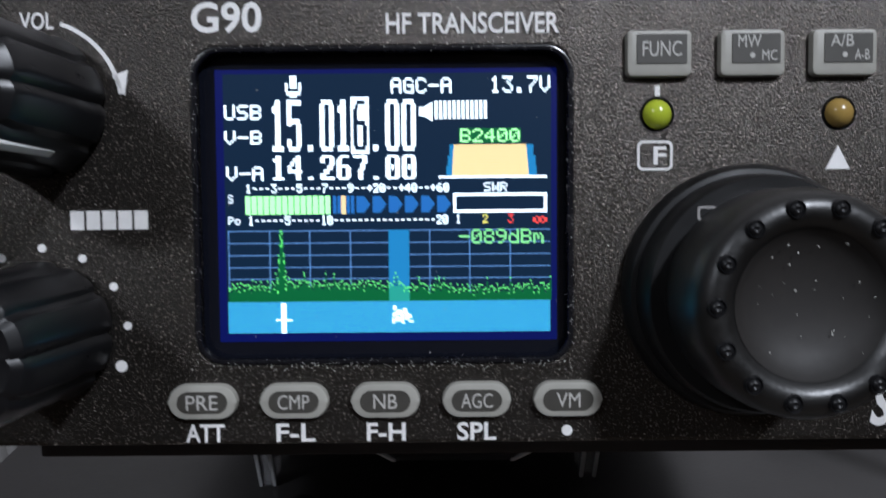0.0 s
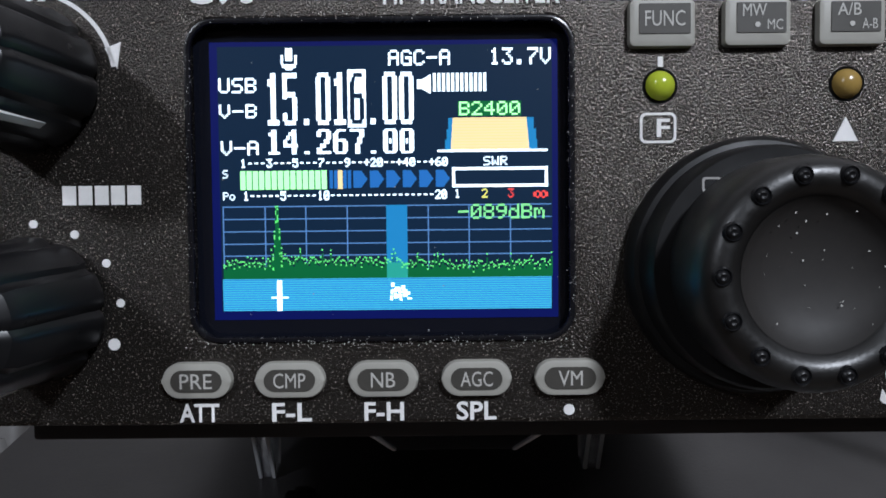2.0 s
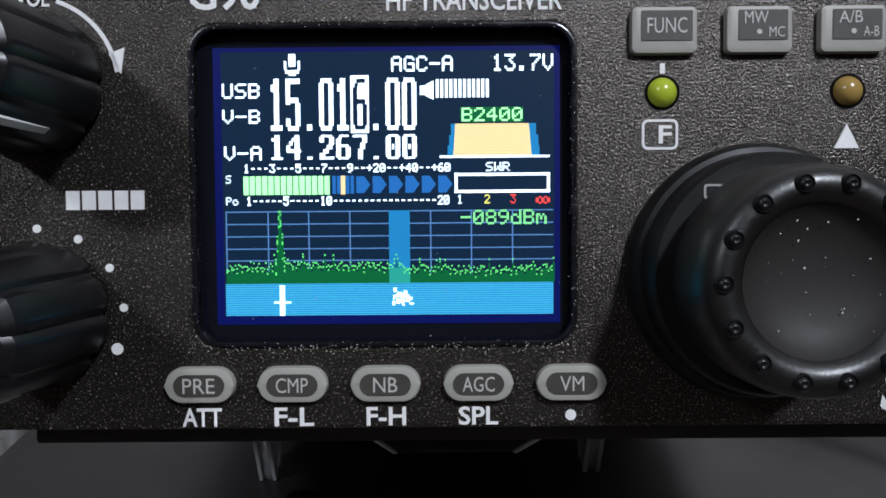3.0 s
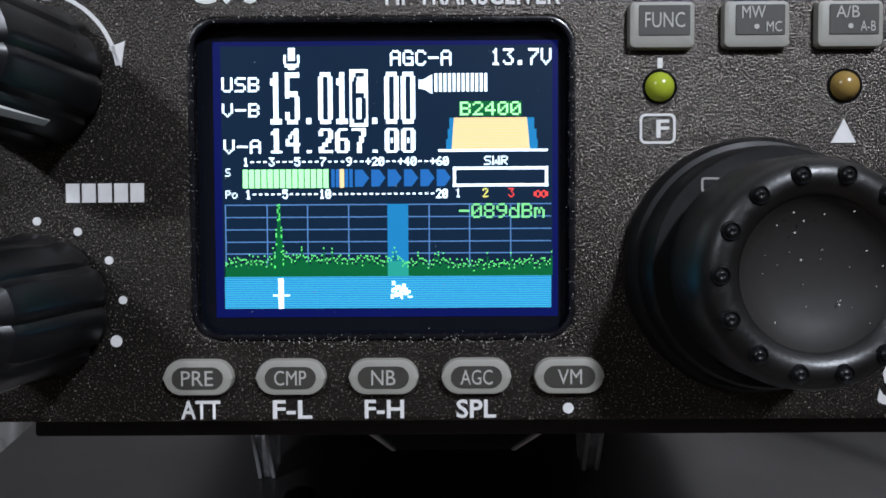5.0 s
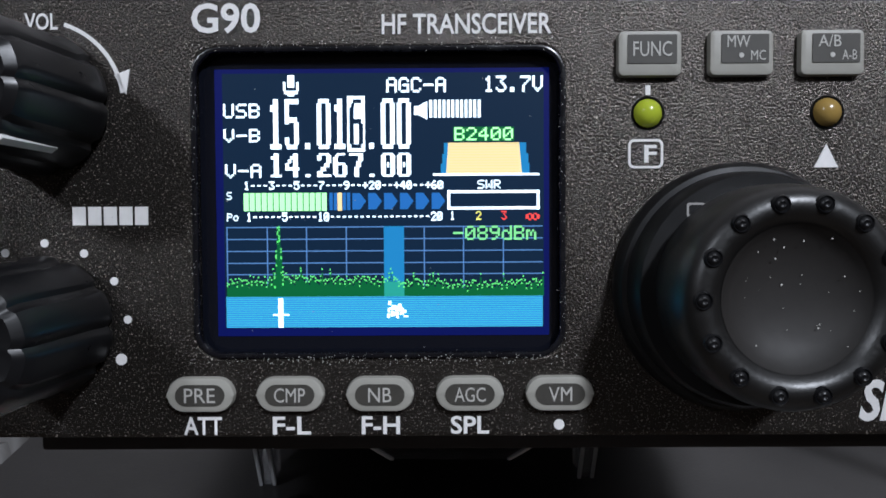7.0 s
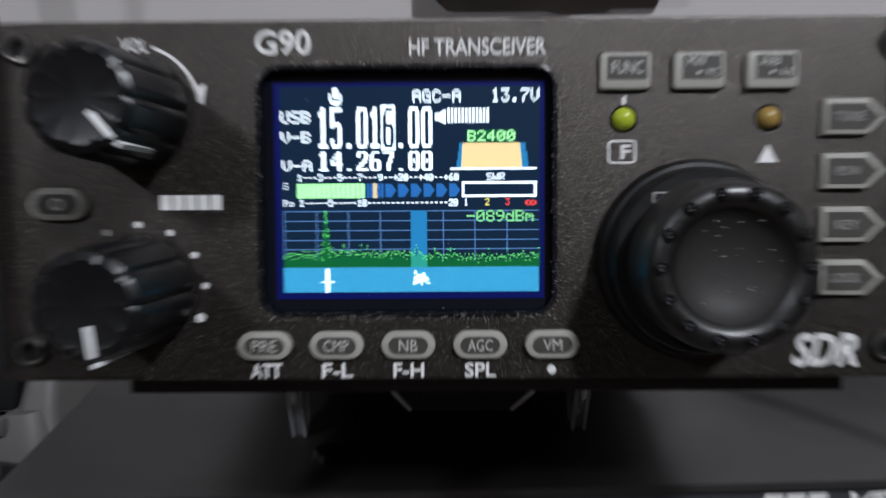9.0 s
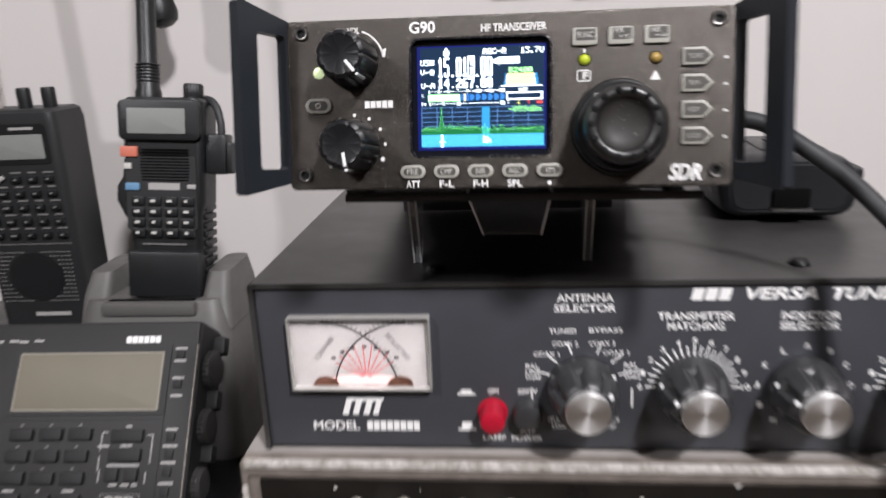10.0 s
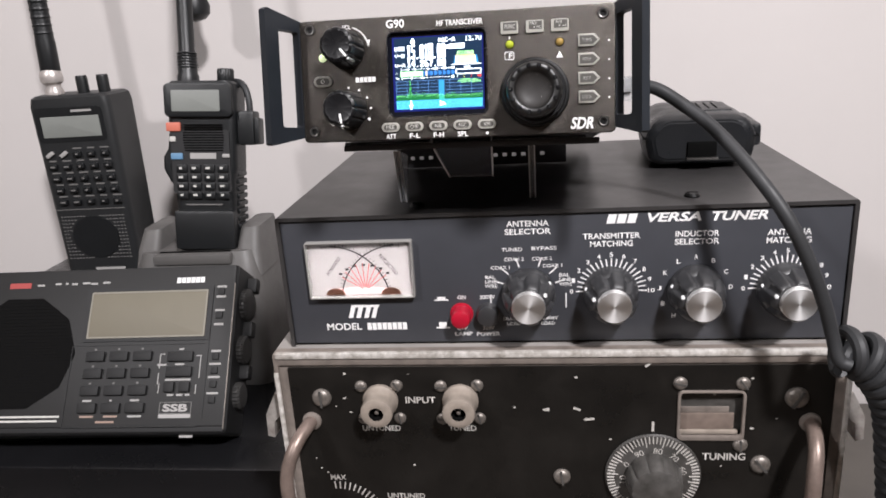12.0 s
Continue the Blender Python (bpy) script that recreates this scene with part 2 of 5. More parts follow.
def rrect(w, h, r, n=6, cx=0.0, cz=0.0):
    pts = []
    for k, (sx, sz) in enumerate(((1, 1), (-1, 1), (-1, -1), (1, -1))):
        for i in range(n + 1):
            a = math.pi / 2 * (k + i / n)
            pts.append((cx + sx * (w / 2 - r) + r * math.cos(a), cz + sz * (h / 2 - r) + r * math.sin(a)))
    return pts


def circle(r, n=24, cx=0.0, cz=0.0):
    return [(cx + r * math.cos(2 * math.pi * i / n), cz + r * math.sin(2 * math.pi * i / n)) for i in range(n)]


def plate(bm, outline, y0, y1, holes=(), bevel=0.0, m=None):
    """A slab in the x-z plane from y0 (front) to y1 (back) with holes through it."""
    t = bmesh.new()
    edges = []
    for loop in (outline, *holes):
        vs = [t.verts.new((x, y0, z)) for x, z in loop]
        edges += [t.edges.new((vs[i], vs[(i + 1) % len(vs)])) for i in range(len(vs))]
    if holes:
        bmesh.ops.triangle_fill(t, use_beauty=True, edges=edges)
    else:
        t.faces.new(t.verts[:])
    g = bmesh.ops.extrude_face_region(t, geom=t.faces[:])
    bmesh.ops.translate(t, vec=(0, y1 - y0, 0), verts=[v for v in g["geom"] if isinstance(v, bmesh.types.BMVert)])
    bmesh.ops.recalc_face_normals(t, faces=t.faces[:])
    if bevel:
        es = [e for e in t.edges if len(e.link_faces) == 2 and e.calc_face_angle(0) > 0.9 and abs(e.verts[0].co.y - y0) < 1e-7 and abs(e.verts[1].co.y - y0) < 1e-7]
        bmesh.ops.bevel(t, geom=es, offset=bevel, segments=2, affect="EDGES", profile=0.6)
    return merge(bm, t, m)


def tube(bm, pts, r, segs=14, m=None, ends=True):
    """A round rod along the points; r may be a list."""
    t = bmesh.new()
    pts = [Vector(p) for p in pts]
    up = Vector((0.13, 0.31, 0.94))
    rings = []
    for i, p in enumerate(pts):
        d = (pts[min(i + 1, len(pts) - 1)] - pts[max(i - 1, 0)]).normalized()
        side = d.cross(up)
        if side.length < 1e-4:
            side = d.cross(Vector((1, 0, 0)))
        side.normalize()
        up = side.cross(d).normalized()
        q = r[i] if isinstance(r, (list, tuple)) else r
        rings.append([t.verts.new(p + q * (math.cos(2 * math.pi * k / segs) * side + math.sin(2 * math.pi * k / segs) * up)) for k in range(segs)])
    for a, b in zip(rings, rings[1:]):
        for k in range(segs):
            t.faces.new((a[k], a[(k + 1) % segs], b[(k + 1) % segs], b[k]))
    if ends:
        t.faces.new(rings[0])
        t.faces.new(rings[-1])
    bmesh.ops.recalc_face_normals(t, faces=t.faces[:])
    return merge(bm, t, m)


def smooth_path(pts, n=12):
    """Catmull-Rom through the points."""
    p = [Vector(q) for q in pts]
    p = [2 * p[0] - p[1], *p, 2 * p[-1] - p[-2]]
    out = []
    for i in range(1, len(p) - 2):
        for k in range(n):
            s = k / n
            out.append(0.5 * (2 * p[i] + (p[i + 1] - p[i - 1]) * s + (2 * p[i - 1] - 5 * p[i] + 4 * p[i + 1] - p[i + 2]) * s * s + (3 * p[i] - p[i - 1] - 3 * p[i + 1] + p[i + 2]) * s ** 3))
    return out + [p[-2]]


def part(name, bm, material, parent=None, label="", smooth=True, at=None):
    me = bpy.data.meshes.new(name)
    if smooth:
        for f in bm.faces:
            f.smooth = True
        for e in bm.edges:
            if len(e.link_faces) == 2 and e.calc_face_angle(0) > 0.6:
                e.smooth = False
    bm.to_mesh(me)
    bm.free()
    me.materials.append(material)
    ob = new(name, me)
    if at is not None:
        ob.matrix_basis = at
    if parent is not None:
        ob.parent = parent
    return tagged(ob, label)


def thing(name, m, label, category, group=""):
    return tagged(new(name), label, category, group) if m is None else placed(tagged(new(name), label, category, group), m)


def placed(ob, m):
    ob.matrix_basis = m
    return ob


def words(name, text, x, z, w, h, y, material, parent, shear=0.0, turn=0.0, fat=0.0, spacing=1.0):
    """Lettering in the x-z plane at depth y, fitted to the width and height about its centre."""
    cu = bpy.data.curves.new("t", "FONT")
    cu.body, cu.size, cu.shear, cu.offset, cu.resolution_u = text, 1.0, shear, fat, 3
    cu.space_character = spacing
    cu.align_x = "CENTER"
    tmp = bpy.data.objects.new("t", cu)
    scene.collection.objects.link(tmp)
    me = bpy.data.meshes.new_from_object(tmp.evaluated_get(bpy.context.evaluated_depsgraph_get()))
    bpy.data.objects.remove(tmp)
    bpy.data.curves.remove(cu)
    co = np.empty(len(me.vertices) * 3)
    me.vertices.foreach_get("co", co)
    co = co.reshape(-1, 3)
    lo, hi = co.min(0), co.max(0)
    c = (co - (lo + hi) / 2) / np.maximum(hi - lo, 1e-6)
    u, v = c[:, 0] * w, c[:, 1] * h
    s, k = math.sin(radians(turn)), math.cos(radians(turn))
    outp = np.stack([x + u * k - v * s, np.full(len(u), y), z + u * s + v * k], 1)
    me.vertices.foreach_set("co", outp.ravel())
    me.name = name
    me.materials.clear()
    me.materials.append(material)
    me.update()
    ob = new(name, me)
    ob.parent = parent
    return ob


def flat(bm, x, z, w, h, y, turn=0.0, thick=0.00006):
    """A thin printed bar."""
    s, k = math.sin(radians(turn)), math.cos(radians(turn))
    plate(bm, [(x + a * k - b * s, z + a * s + b * k) for a, b in ((-w / 2, -h / 2), (w / 2, -h / 2), (w / 2, h / 2), (-w / 2, h / 2))], y, y + thick)
    return bm


def bar(name, x, z, w, h, y, material, parent, turn=0.0, thick=0.00006):
    return part(name, flat(bmesh.new(), x, z, w, h, y, turn, thick), material, parent, smooth=False)


def shape(name, outline, y0, y1, material, parent, label="", holes=(), bevel=0.0):
    return part(name, plate(bmesh.new(), outline, y0, y1, holes, bevel), material, parent, label)


def blocks(name, x, z, w, h, y, n, material, parent, slant=0.0):
    """A mark of n plain upright blocks."""
    p = w / n
    for i in range(n):
        cx = x - w / 2 + p * (i + 0.5)
        a, b = p * 0.42, slant * h / 2
        shape(name, [(cx - a - b, z - h / 2), (cx + a - b, z - h / 2), (cx + a + b, z + h / 2), (cx - a + b, z + h / 2)], y, y + 0.00006, material, parent)


MM = 0.001


def moved(x, y, z):
    return Matrix.Translation((x, y, z))
# ---- the room ----
WALL_Y = 0.40


def structure(name, x, y, z, sx, sy, sz, material, label):
    return tagged(part(name, cube(bmesh.new(), x, y, z, sx, sy, sz), material, label=label, smooth=False), kind="structure")


structure("wall_north", 0, WALL_Y + 0.05, 0.45, 4.2, 0.1, 2.52, WALL, "off-white painted wall behind the radios")
# unseen walls and ceiling, added dark so that little light bounces back
structure("wall_south", 0, -2.05, 0.45, 4.2, 0.1, 2.52, FAR_WALL, "unseen brown wall, kept dark to cut bounce light")
structure("wall_west", -2.05, -0.8, 0.45, 0.1, 2.4, 2.52, FAR_WALL, "unseen brown wall, kept dark to cut bounce light")
structure("wall_east", 2.05, -0.8, 0.45, 0.1, 2.4, 2.52, FAR_WALL, "unseen brown wall, kept dark to cut bounce light")
structure("floor", 0, -0.8, -0.86, 4.2, 2.6, 0.1, FLOOR, "brown floor")
structure("ceiling", 0, -0.8, 1.76, 4.2, 2.6, 0.1, CEIL, "white ceiling")
TABLE_Z = -0.06
table = thing("table", pose(0.05, 0.17, -0.81), "dark wooden table carrying the radio equipment", "table")
part("tabletop", cube(bmesh.new(), 0, 0, 0.735, 1.5, 0.44, 0.03, 0.004), TABLE, table)
for sx in (-0.7, 0.7):
    for sy in (-0.18, 0.18):
        part("leg", cube(bmesh.new(), sx, sy, 0.36, 0.05, 0.05, 0.72, 0.004), TABLE, table)

# ---- the transceiver ----
radio = thing("transceiver", RADIO, "compact black radio transceiver with lit colour display on clear stand", "radio")
# Panel: 120 x 46, with the display opening cut through it
part("front_panel", plate(bmesh.new(), rrect(0.1200, 0.0464, 0.0018, cz=-0.0004), 0, 0.006, [rrect(0.0378, 0.0316, 0.0022, cx=-0.0064, cz=0.0009)], 0.0005), PANEL, radio, "grained black front panel", smooth=False)
b = bmesh.new()
cube(b, 0, 0.094, -0.0006, 0.1165, 0.176, 0.0435, 0.0015)
for i in range(9):
    cube(b, -0.048 + i * 0.012, 0.10, 0.0216, 0.004, 0.13, 0.002, 0.0006)
part("body", b, CASE, radio)
shape("bezel", rrect(0.0386, 0.0322, 0.0030, cx=-0.00635, cz=0.0009), -0.00035, 0.0002, RIM, radio, "moulded rim round the display", [rrect(0.0374, 0.0311, 0.0024, cx=-0.00635, cz=0.0009)], 0.00018)
display = shape("display", rrect(0.0376, 0.0314, 0.002, cx=-0.0064, cz=0.0009), 0.0012, 0.004, GLASS_BLACK, radio, "lit colour display with frequencies, meter bars and spectrum")


def su(a):
    return (-22.75 + a / 586 * 33.6) * MM


def sv(b):
    return (-12.15 + b / 468 * 26.75) * MM


def sw(a):
    return a / 586 * 33.6 * MM


def sh(b):
    return b / 468 * 26.75 * MM


SY = 0.00112


def s_rect(name, x0, z0, x1, z1, material, lift=1):
    return bar(name, su((x0 + x1) / 2), sv((z0 + z1) / 2), sw(x1 - x0), sh(z1 - z0), SY - lift * 0.00004, material, display, thick=0.00003)


# dot-matrix letters, five dots wide and seven high, each row a number from 0 to 31
GLYPHS = {
    "A": "0EHHVHHH", "B": "UHHUHHU", "C": "EHGGGHE", "G": "EHGNHHF", "U": "HHHHHHE", "S": "FGGE11U", "V": "HHHHHA4", "W": "HHHLLRH", "R": "UHHUKIH", "P": "UHHUGGG",
    "0": "EHJLPHE", "1": "4C4444E", "2": "EH1248V", "3": "V2421HE", "4": "26AIV22", "5": "VGU11HE", "6": "68GUHHE", "7": "V124888", "8": "EHHEHHE", "9": "EHHF12C",
    "-": "000V000", "~": "000E000", "+": "044V440", ".": "00000CC", "d": "11DJHHF", "m": "00QLLHH", "o": "00EHHHE", "8oo": "00ALLLA",
}
# bold figures, eight dots wide and twelve high, as rows of strokes
BOLD = {
    "0": ((1, 0, 7, 1), (1, 11, 7, 12), (0, 1, 2.6, 11), (5.4, 1, 8, 11)),
    "1": ((2.6, 0, 5.4, 12), (1, 9, 2.6, 10.6), (0.8, 0, 7.2, 1.2)),
    "2": ((0, 8.4, 2.4, 11), (1, 11, 7, 12), (5.4, 7, 8, 11), (4, 5, 7, 7), (2, 3, 5, 5), (0, 1.3, 3, 3), (0, 0, 8, 1.3)),
    "4": ((4.6, 0, 7.2, 12), (3, 9, 4.6, 10.6), (1.6, 7, 3.4, 9), (0, 5, 2, 7), (0, 3.4, 8, 5)),
    "5": ((0, 10.8, 8, 12), (0, 6, 2.4, 10.8), (2.4, 6.4, 7, 7.6), (5.4, 1, 8, 6.4), (1, 0, 7, 1), (0, 1, 2.4, 2.8)),
    "6": ((2, 11, 7, 12), (0, 1, 2.6, 10), (1, 10, 3, 11), (2.6, 6, 7, 7.2), (5.4, 1, 8, 6), (1, 0, 7, 1)),
    "7": ((0, 10.8, 8, 12), (5.4, 8, 8, 10.8), (4.2, 5, 6.8, 8), (3, 0, 5.6, 5)),
    ".": ((2.4, 0, 5.2, 1.4),),
}


def lit_dots(name, rects, material, lift):
    """Lit rectangles of the display in one flat mesh."""
    y = SY - lift * 0.00004
    me = bpy.data.meshes.new(name)
    co, faces = [], []
    for x0, z0, x1, z1 in rects:
        n = len(co)
        co += [(su(x0), y, sv(z0)), (su(x1), y, sv(z0)), (su(x1), y, sv(z1)), (su(x0), y, sv(z1))]
        faces.append((n, n + 1, n + 2, n + 3))
    me.from_pydata(co, [], faces)
    me.materials.append(material)
    ob = new(name, me)
    ob.parent = display
    return ob


def s_text(text, x0, z0, x1, z1, material, lift=4, grow=0.0, glyph=None):
    """A line of dot-matrix letters between two corners."""
    chars = [glyph] if glyph else list(text)
    px, pz = (x1 - x0) / (6 * len(chars) - 1), (z1 - z0) / 7
    rects = []
    for i, ch in enumerate(chars):
        rows = GLYPHS[ch][-7:]
        for r, q in enumerate(rows):
            bits = int(q, 32)
            c = 0
            while c < 5:
                if bits >> (4 - c) & 1:
                    e = c
                    while e < 5 and bits >> (4 - e) & 1:
                        e += 1
                    x, z = x0 + (6 * i + c) * px, z1 - (r + 1) * pz
                    rects.append((x - grow, z - grow, x + (e - c) * px + grow, z + pz + grow))
                    c = e
                c += 1
    return lit_dots("screen_text", rects, material, lift)


def s_figure(ch, x0, z0, cell, high, material, lift=4):
    """A bold figure in its cell."""
    k, q = cell * 0.86 / 8, high / 12
    return lit_dots("screen_figure", [(x0 + a * k, z0 + b * q, x0 + c * k, z0 + d * q) for a, b, c, d in BOLD[ch]], material, lift)


def s_many(name, rects, material, lift):
    """Bars that can be counted become parts of their own; the fine trace stays one mesh."""
    if len(rects) < 40:
        for x0, z0, x1, z1 in rects:
            s_rect(name[:-1] if name.endswith("s") else name, x0, z0, x1, z1, material, lift)
        return None
    bm = bmesh.new()
    for x0, z0, x1, z1 in rects:
        flat(bm, su((x0 + x1) / 2), sv((z0 + z1) / 2), sw(x1 - x0), sh(z1 - z0), SY - lift * 0.00004, thick=0.00003)
    return tagged(part(name, bm, material, display, smooth=False), kind="stuff")


s_rect("backlight_edge", -14, -16, 596, 474, S_EDGE, 0)
s_rect("screen_ground", 0, 0, 586, 466, S_BG, 1)
# top line and frequencies
s_many("microphone_icon", [(120, 440, 132, 462), (112, 434, 116, 450), (136, 434, 140, 450), (114, 428, 138, 434), (120, 424, 132, 430)], S_WHITE, 4)
s_text("AGC-A", 300, 430, 408, 457, S_WHITE)
s_text("13.7V", 477, 430, 584, 459, S_WHITE)
s_text("USB", 2, 385, 68, 411, S_WHITE)
s_text("V-B", 2, 341, 68, 365, S_WHITE)
s_text("V-A", 4, 276, 70, 301, S_WHITE)
for i, ch in enumerate("15.016.00"):
    if i != 5:
        s_figure(ch, 85 + 29.2 * i, 328, 29.2, 91, S_WHITE)
s_rect("digit_field", 228, 323, 260, 424, S_WHITE, 3)
s_figure("6", 232, 329, 29.2, 89, S_BG, 5)
for i, ch in enumerate("14.267.00"):
    s_figure(ch, 85 + 29.2 * i, 277, 29.2, 43, S_WHITE)
    if i > 6:
        lit_dots("screen_figure", [(85 + 29.2 * i + 10.5, 294, 85 + 29.2 * i + 14.5, 303)], S_WHITE, 4)
bm = bmesh.new()
plate(bm, [(su(350), sv(389)), (su(358), sv(389)), (su(374), sv(380)), (su(374), sv(414)), (su(358), sv(405)), (su(350), sv(405))], SY - 0.00016, SY - 0.00013)
part("loudspeaker_icon", bm, S_WHITE, display, smooth=False)
s_many("volume_bars", [(378 + i * 8, 384, 383 + i * 8, 416) for i in range(12)], S_WHITE, 4)
# filter shape
s_rect("filter_label_field", 421, 341, 532, 367, S_DKGREEN, 2)
s_text("B2400", 423, 342, 530, 366, S_LIME)
s_many("filter_skirt", [(398, 281, 560, 300), (401, 300, 558, 318), (404, 318, 554, 338)], S_BAND, 2)
plate_pts = [(su(408), sv(281)), (su(546), sv(281)), (su(541), sv(338)), (su(412), sv(338))]
shape("filter_shape", plate_pts, SY - 0.00014, SY - 0.00011, S_SAND, display)
s_many("filter_stripes", [(413, z, 541, z + 1.4) for z in range(285, 337, 5)], S_SAND_DIM, 4)
s_many("filter_line", [(384, 278, 578, 282)], S_WHITE, 4)
# meter
s_text("1~~~3~~~5~~~7~~~9~~+20~~+40~~+60", 38, 254, 402, 269, S_WHITE, grow=0.3)
s_text("S", 6, 236, 15, 250, S_WHITE)
s_many("signal_bars", [(37 + i * 11, 215, 46 + i * 11, 248) for i in range(14)], S_LIME, 4)
s_many("meter_peak", [(209, 215, 217, 248)], S_SAND, 5)
s_many("idle_bars", [(194 + i * 8, 216, 200 + i * 8, 248) for i in range(5)], S_BLUE2, 3)
for i in range(6):
    x = 236 + i * 29
    shape("idle_arrow", [(su(x), sv(217)), (su(x + 14), sv(217)), (su(x + 25), sv(232)), (su(x + 14), sv(247)), (su(x), sv(247))], SY - 0.00012, SY - 0.00009, S_BLUE2, display)
s_text("Po", 6, 197, 27, 211, S_WHITE)
s_text("1~~~~~5~~~~~10~~~~~~~~~~~~~~~~~20", 42, 196, 400, 212, S_WHITE, grow=0.3)
s_text("SWR", 465, 254, 507, 270, S_WHITE)
s_many("swr_frame", [(410, 216, 578, 221), (410, 246, 578, 251), (410, 216, 415, 251), (573, 216, 578, 251)], S_WHITE, 4)
for ch, x, m in (("1", 419, S_WHITE), ("2", 467, S_YELLOW), ("3", 513, S_RED)):
    s_text(ch, x - 5, 197, x + 5, 213, m)
s_text("", 553, 196, 578, 214, S_RED, glyph="8oo")
# spectrum
s_many("grid", [(4, z, 584, z + 2) for z in (97, 118, 140, 162, 184)] + [(x, 57, x + 2, 186) for x in (4, 78, 150, 223, 366, 438, 511)], S_GRID, 2)
s_many("passband", [(293, 57, 330, 186)], S_BAND, 3)
rnd = random.Random(4)
fill, dots = [], []
for i in range(194):
    x = 4 + i * 3
    top = 82 + 5 * math.sin(i * 0.03) + rnd.uniform(-4, 8) + (14 if rnd.random() < 0.07 else 0)
    d = abs(x - 99)
    if d < 14:
        top += 90 * math.exp(-(d / 5.0) ** 2) + 14 * math.exp(-(d / 14.0))
    if abs(x - 302) < 10:
        top += 22 * rnd.random()
    top = min(184, top)
    fill.append((x, 57, x + 3, top - 5 if d > 5 else top))
    for k in range((1 if i % 3 else 2) if d > 8 else 6):
        z = top - k * rnd.uniform(4, 9)
        dots.append((x, z, x + 2.4, z + 3))
s_many("spectrum_fill", fill, S_DKGREEN, 3)
s_many("passband_fill", [(293, 57, 330, 84)], S_BANDGREEN, 4)
s_many("spectrum_trace", dots, S_GREEN, 5)
s_text("-089dBm", 420, 160, 572, 186, S_MID)
# waterfall
s_rect("waterfall", 2, 0, 584, 57, S_BLUE, 2)
s_many("waterfall_lines", [(2, z, 584, z + 1.6) for z in range(2, 57, 4)], S_BAND, 3)
s_many("waterfall_signal", [(98, 0, 107, 54), (88, 22, 118, 25)], S_WHITE, 4)
s_many("waterfall_specks", [(x, z, x + rnd.uniform(3, 9), z + rnd.uniform(3, 9)) for x, z in [(rnd.uniform(293, 330), rnd.uniform(14, 42)) for _ in range(22)]], S_WHITE, 4)

# front controls
for i, (up, low) in enumerate((("PRE", "ATT"), ("CMP", "F-L"), ("NB", "F-H"), ("AGC", "SPL"), ("VM", ""))):
    x = (-24.95 + 9.31 * i) * MM
    k = shape("button", rrect(0.0070, 0.0036, 0.0018, cx=x, cz=-0.0189), -0.0009, 0.001, GREY_BTN, radio, "oval grey button with dark legend field", bevel=0.0004)
    shape("legend_field", rrect(0.0051, 0.0022, 0.0011, cx=x, cz=-0.0189), -0.0010, -0.0008, DARK_BTN, k)
    words("legend", up, x, -0.0189, 0.0032 if len(up) == 3 else 0.0024, 0.0015, -0.00106, LEGEND, k)
    if low:
        words("printed_label", low, x, -0.0223, 0.0040, 0.0019, -0.0001, PRINT, radio, fat=0.02)
    else:
        shape("printed_dot", circle(0.00055, 16, x, -0.0223), -0.0001, 0, PRINT, radio)
for x, lines in ((0.0214, ("FUNC",)), (0.0307, ("MW", "MC")), (0.0399, ("A/B", "A-B"))):
    k = shape("button", rrect(0.0065, 0.0046, 0.0006, cx=x, cz=0.0159), -0.0009, 0.001, GREY_BTN, radio, "rectangular grey button with dark legend field", bevel=0.0004)
    if len(lines) == 1:
        shape("legend_field", rrect(0.0050, 0.0029, 0.0001, cx=x + 0.0002, cz=0.0163), -0.0010, -0.0008, DARK_BTN, k)
        words("legend", lines[0], x + 0.0002, 0.0163, 0.0039, 0.0015, -0.00106, LEGEND, k)
    else:
        shape("legend_field", rrect(0.0048, 0.0029, 0.0001, cx=x + 0.0003, cz=0.0163), -0.0010, -0.0008, DARK_BTN, k)
        words("legend", lines[0], x - 0.0004, 0.0170, 0.0023, 0.0012, -0.00106, LEGEND, k)
        words("legend", lines[1], x + 0.0016, 0.0156, 0.0015, 0.0010, -0.00106, LEGEND, k)
        shape("legend_dot", circle(0.00026, 12, x - 0.0001, 0.0156), -0.00106, -0.0009, LEGEND, k)
for x, m, lab in ((0.0214, LED_G, "yellow-green status lamp"), (0.0398, LED_A, "unlit amber status lamp")):
    # flat dark disc paints the shade of the hole round the lamp
    shape("lamp_hole", circle(0.00172, 28, x, 0.00995), -0.0001, 0, HOLE, radio)
    part("status_lamp", lathe(bmesh.new(), [(0, 0.0012), (0.0006, 0.00112), (0.0011, 0.0008), (0.0014, 0.0003), (0.0015, 0)], 28, moved(x, 0, 0.00995)), m, radio, lab)
bar("printed_tick", 0.0214, 0.0123, 0.0005, 0.0010, -0.0001, PRINT, radio)
shape("printed_box", rrect(0.0036, 0.0030, 0.0006, cx=0.0212, cz=0.0058), -0.0001, 0, PRINT, radio, holes=[rrect(0.0031, 0.0025, 0.0004, cx=0.0212, cz=0.0058)])
words("printed_label", "F", 0.0217, 0.0058, 0.0013, 0.0018, -0.0001, PRINT, radio, fat=0.02)
shape("printed_triangle", [(0.0385, 0.0043), (0.0410, 0.0043), (0.03975, 0.0067)], -0.0001, 0, PRINT, radio)
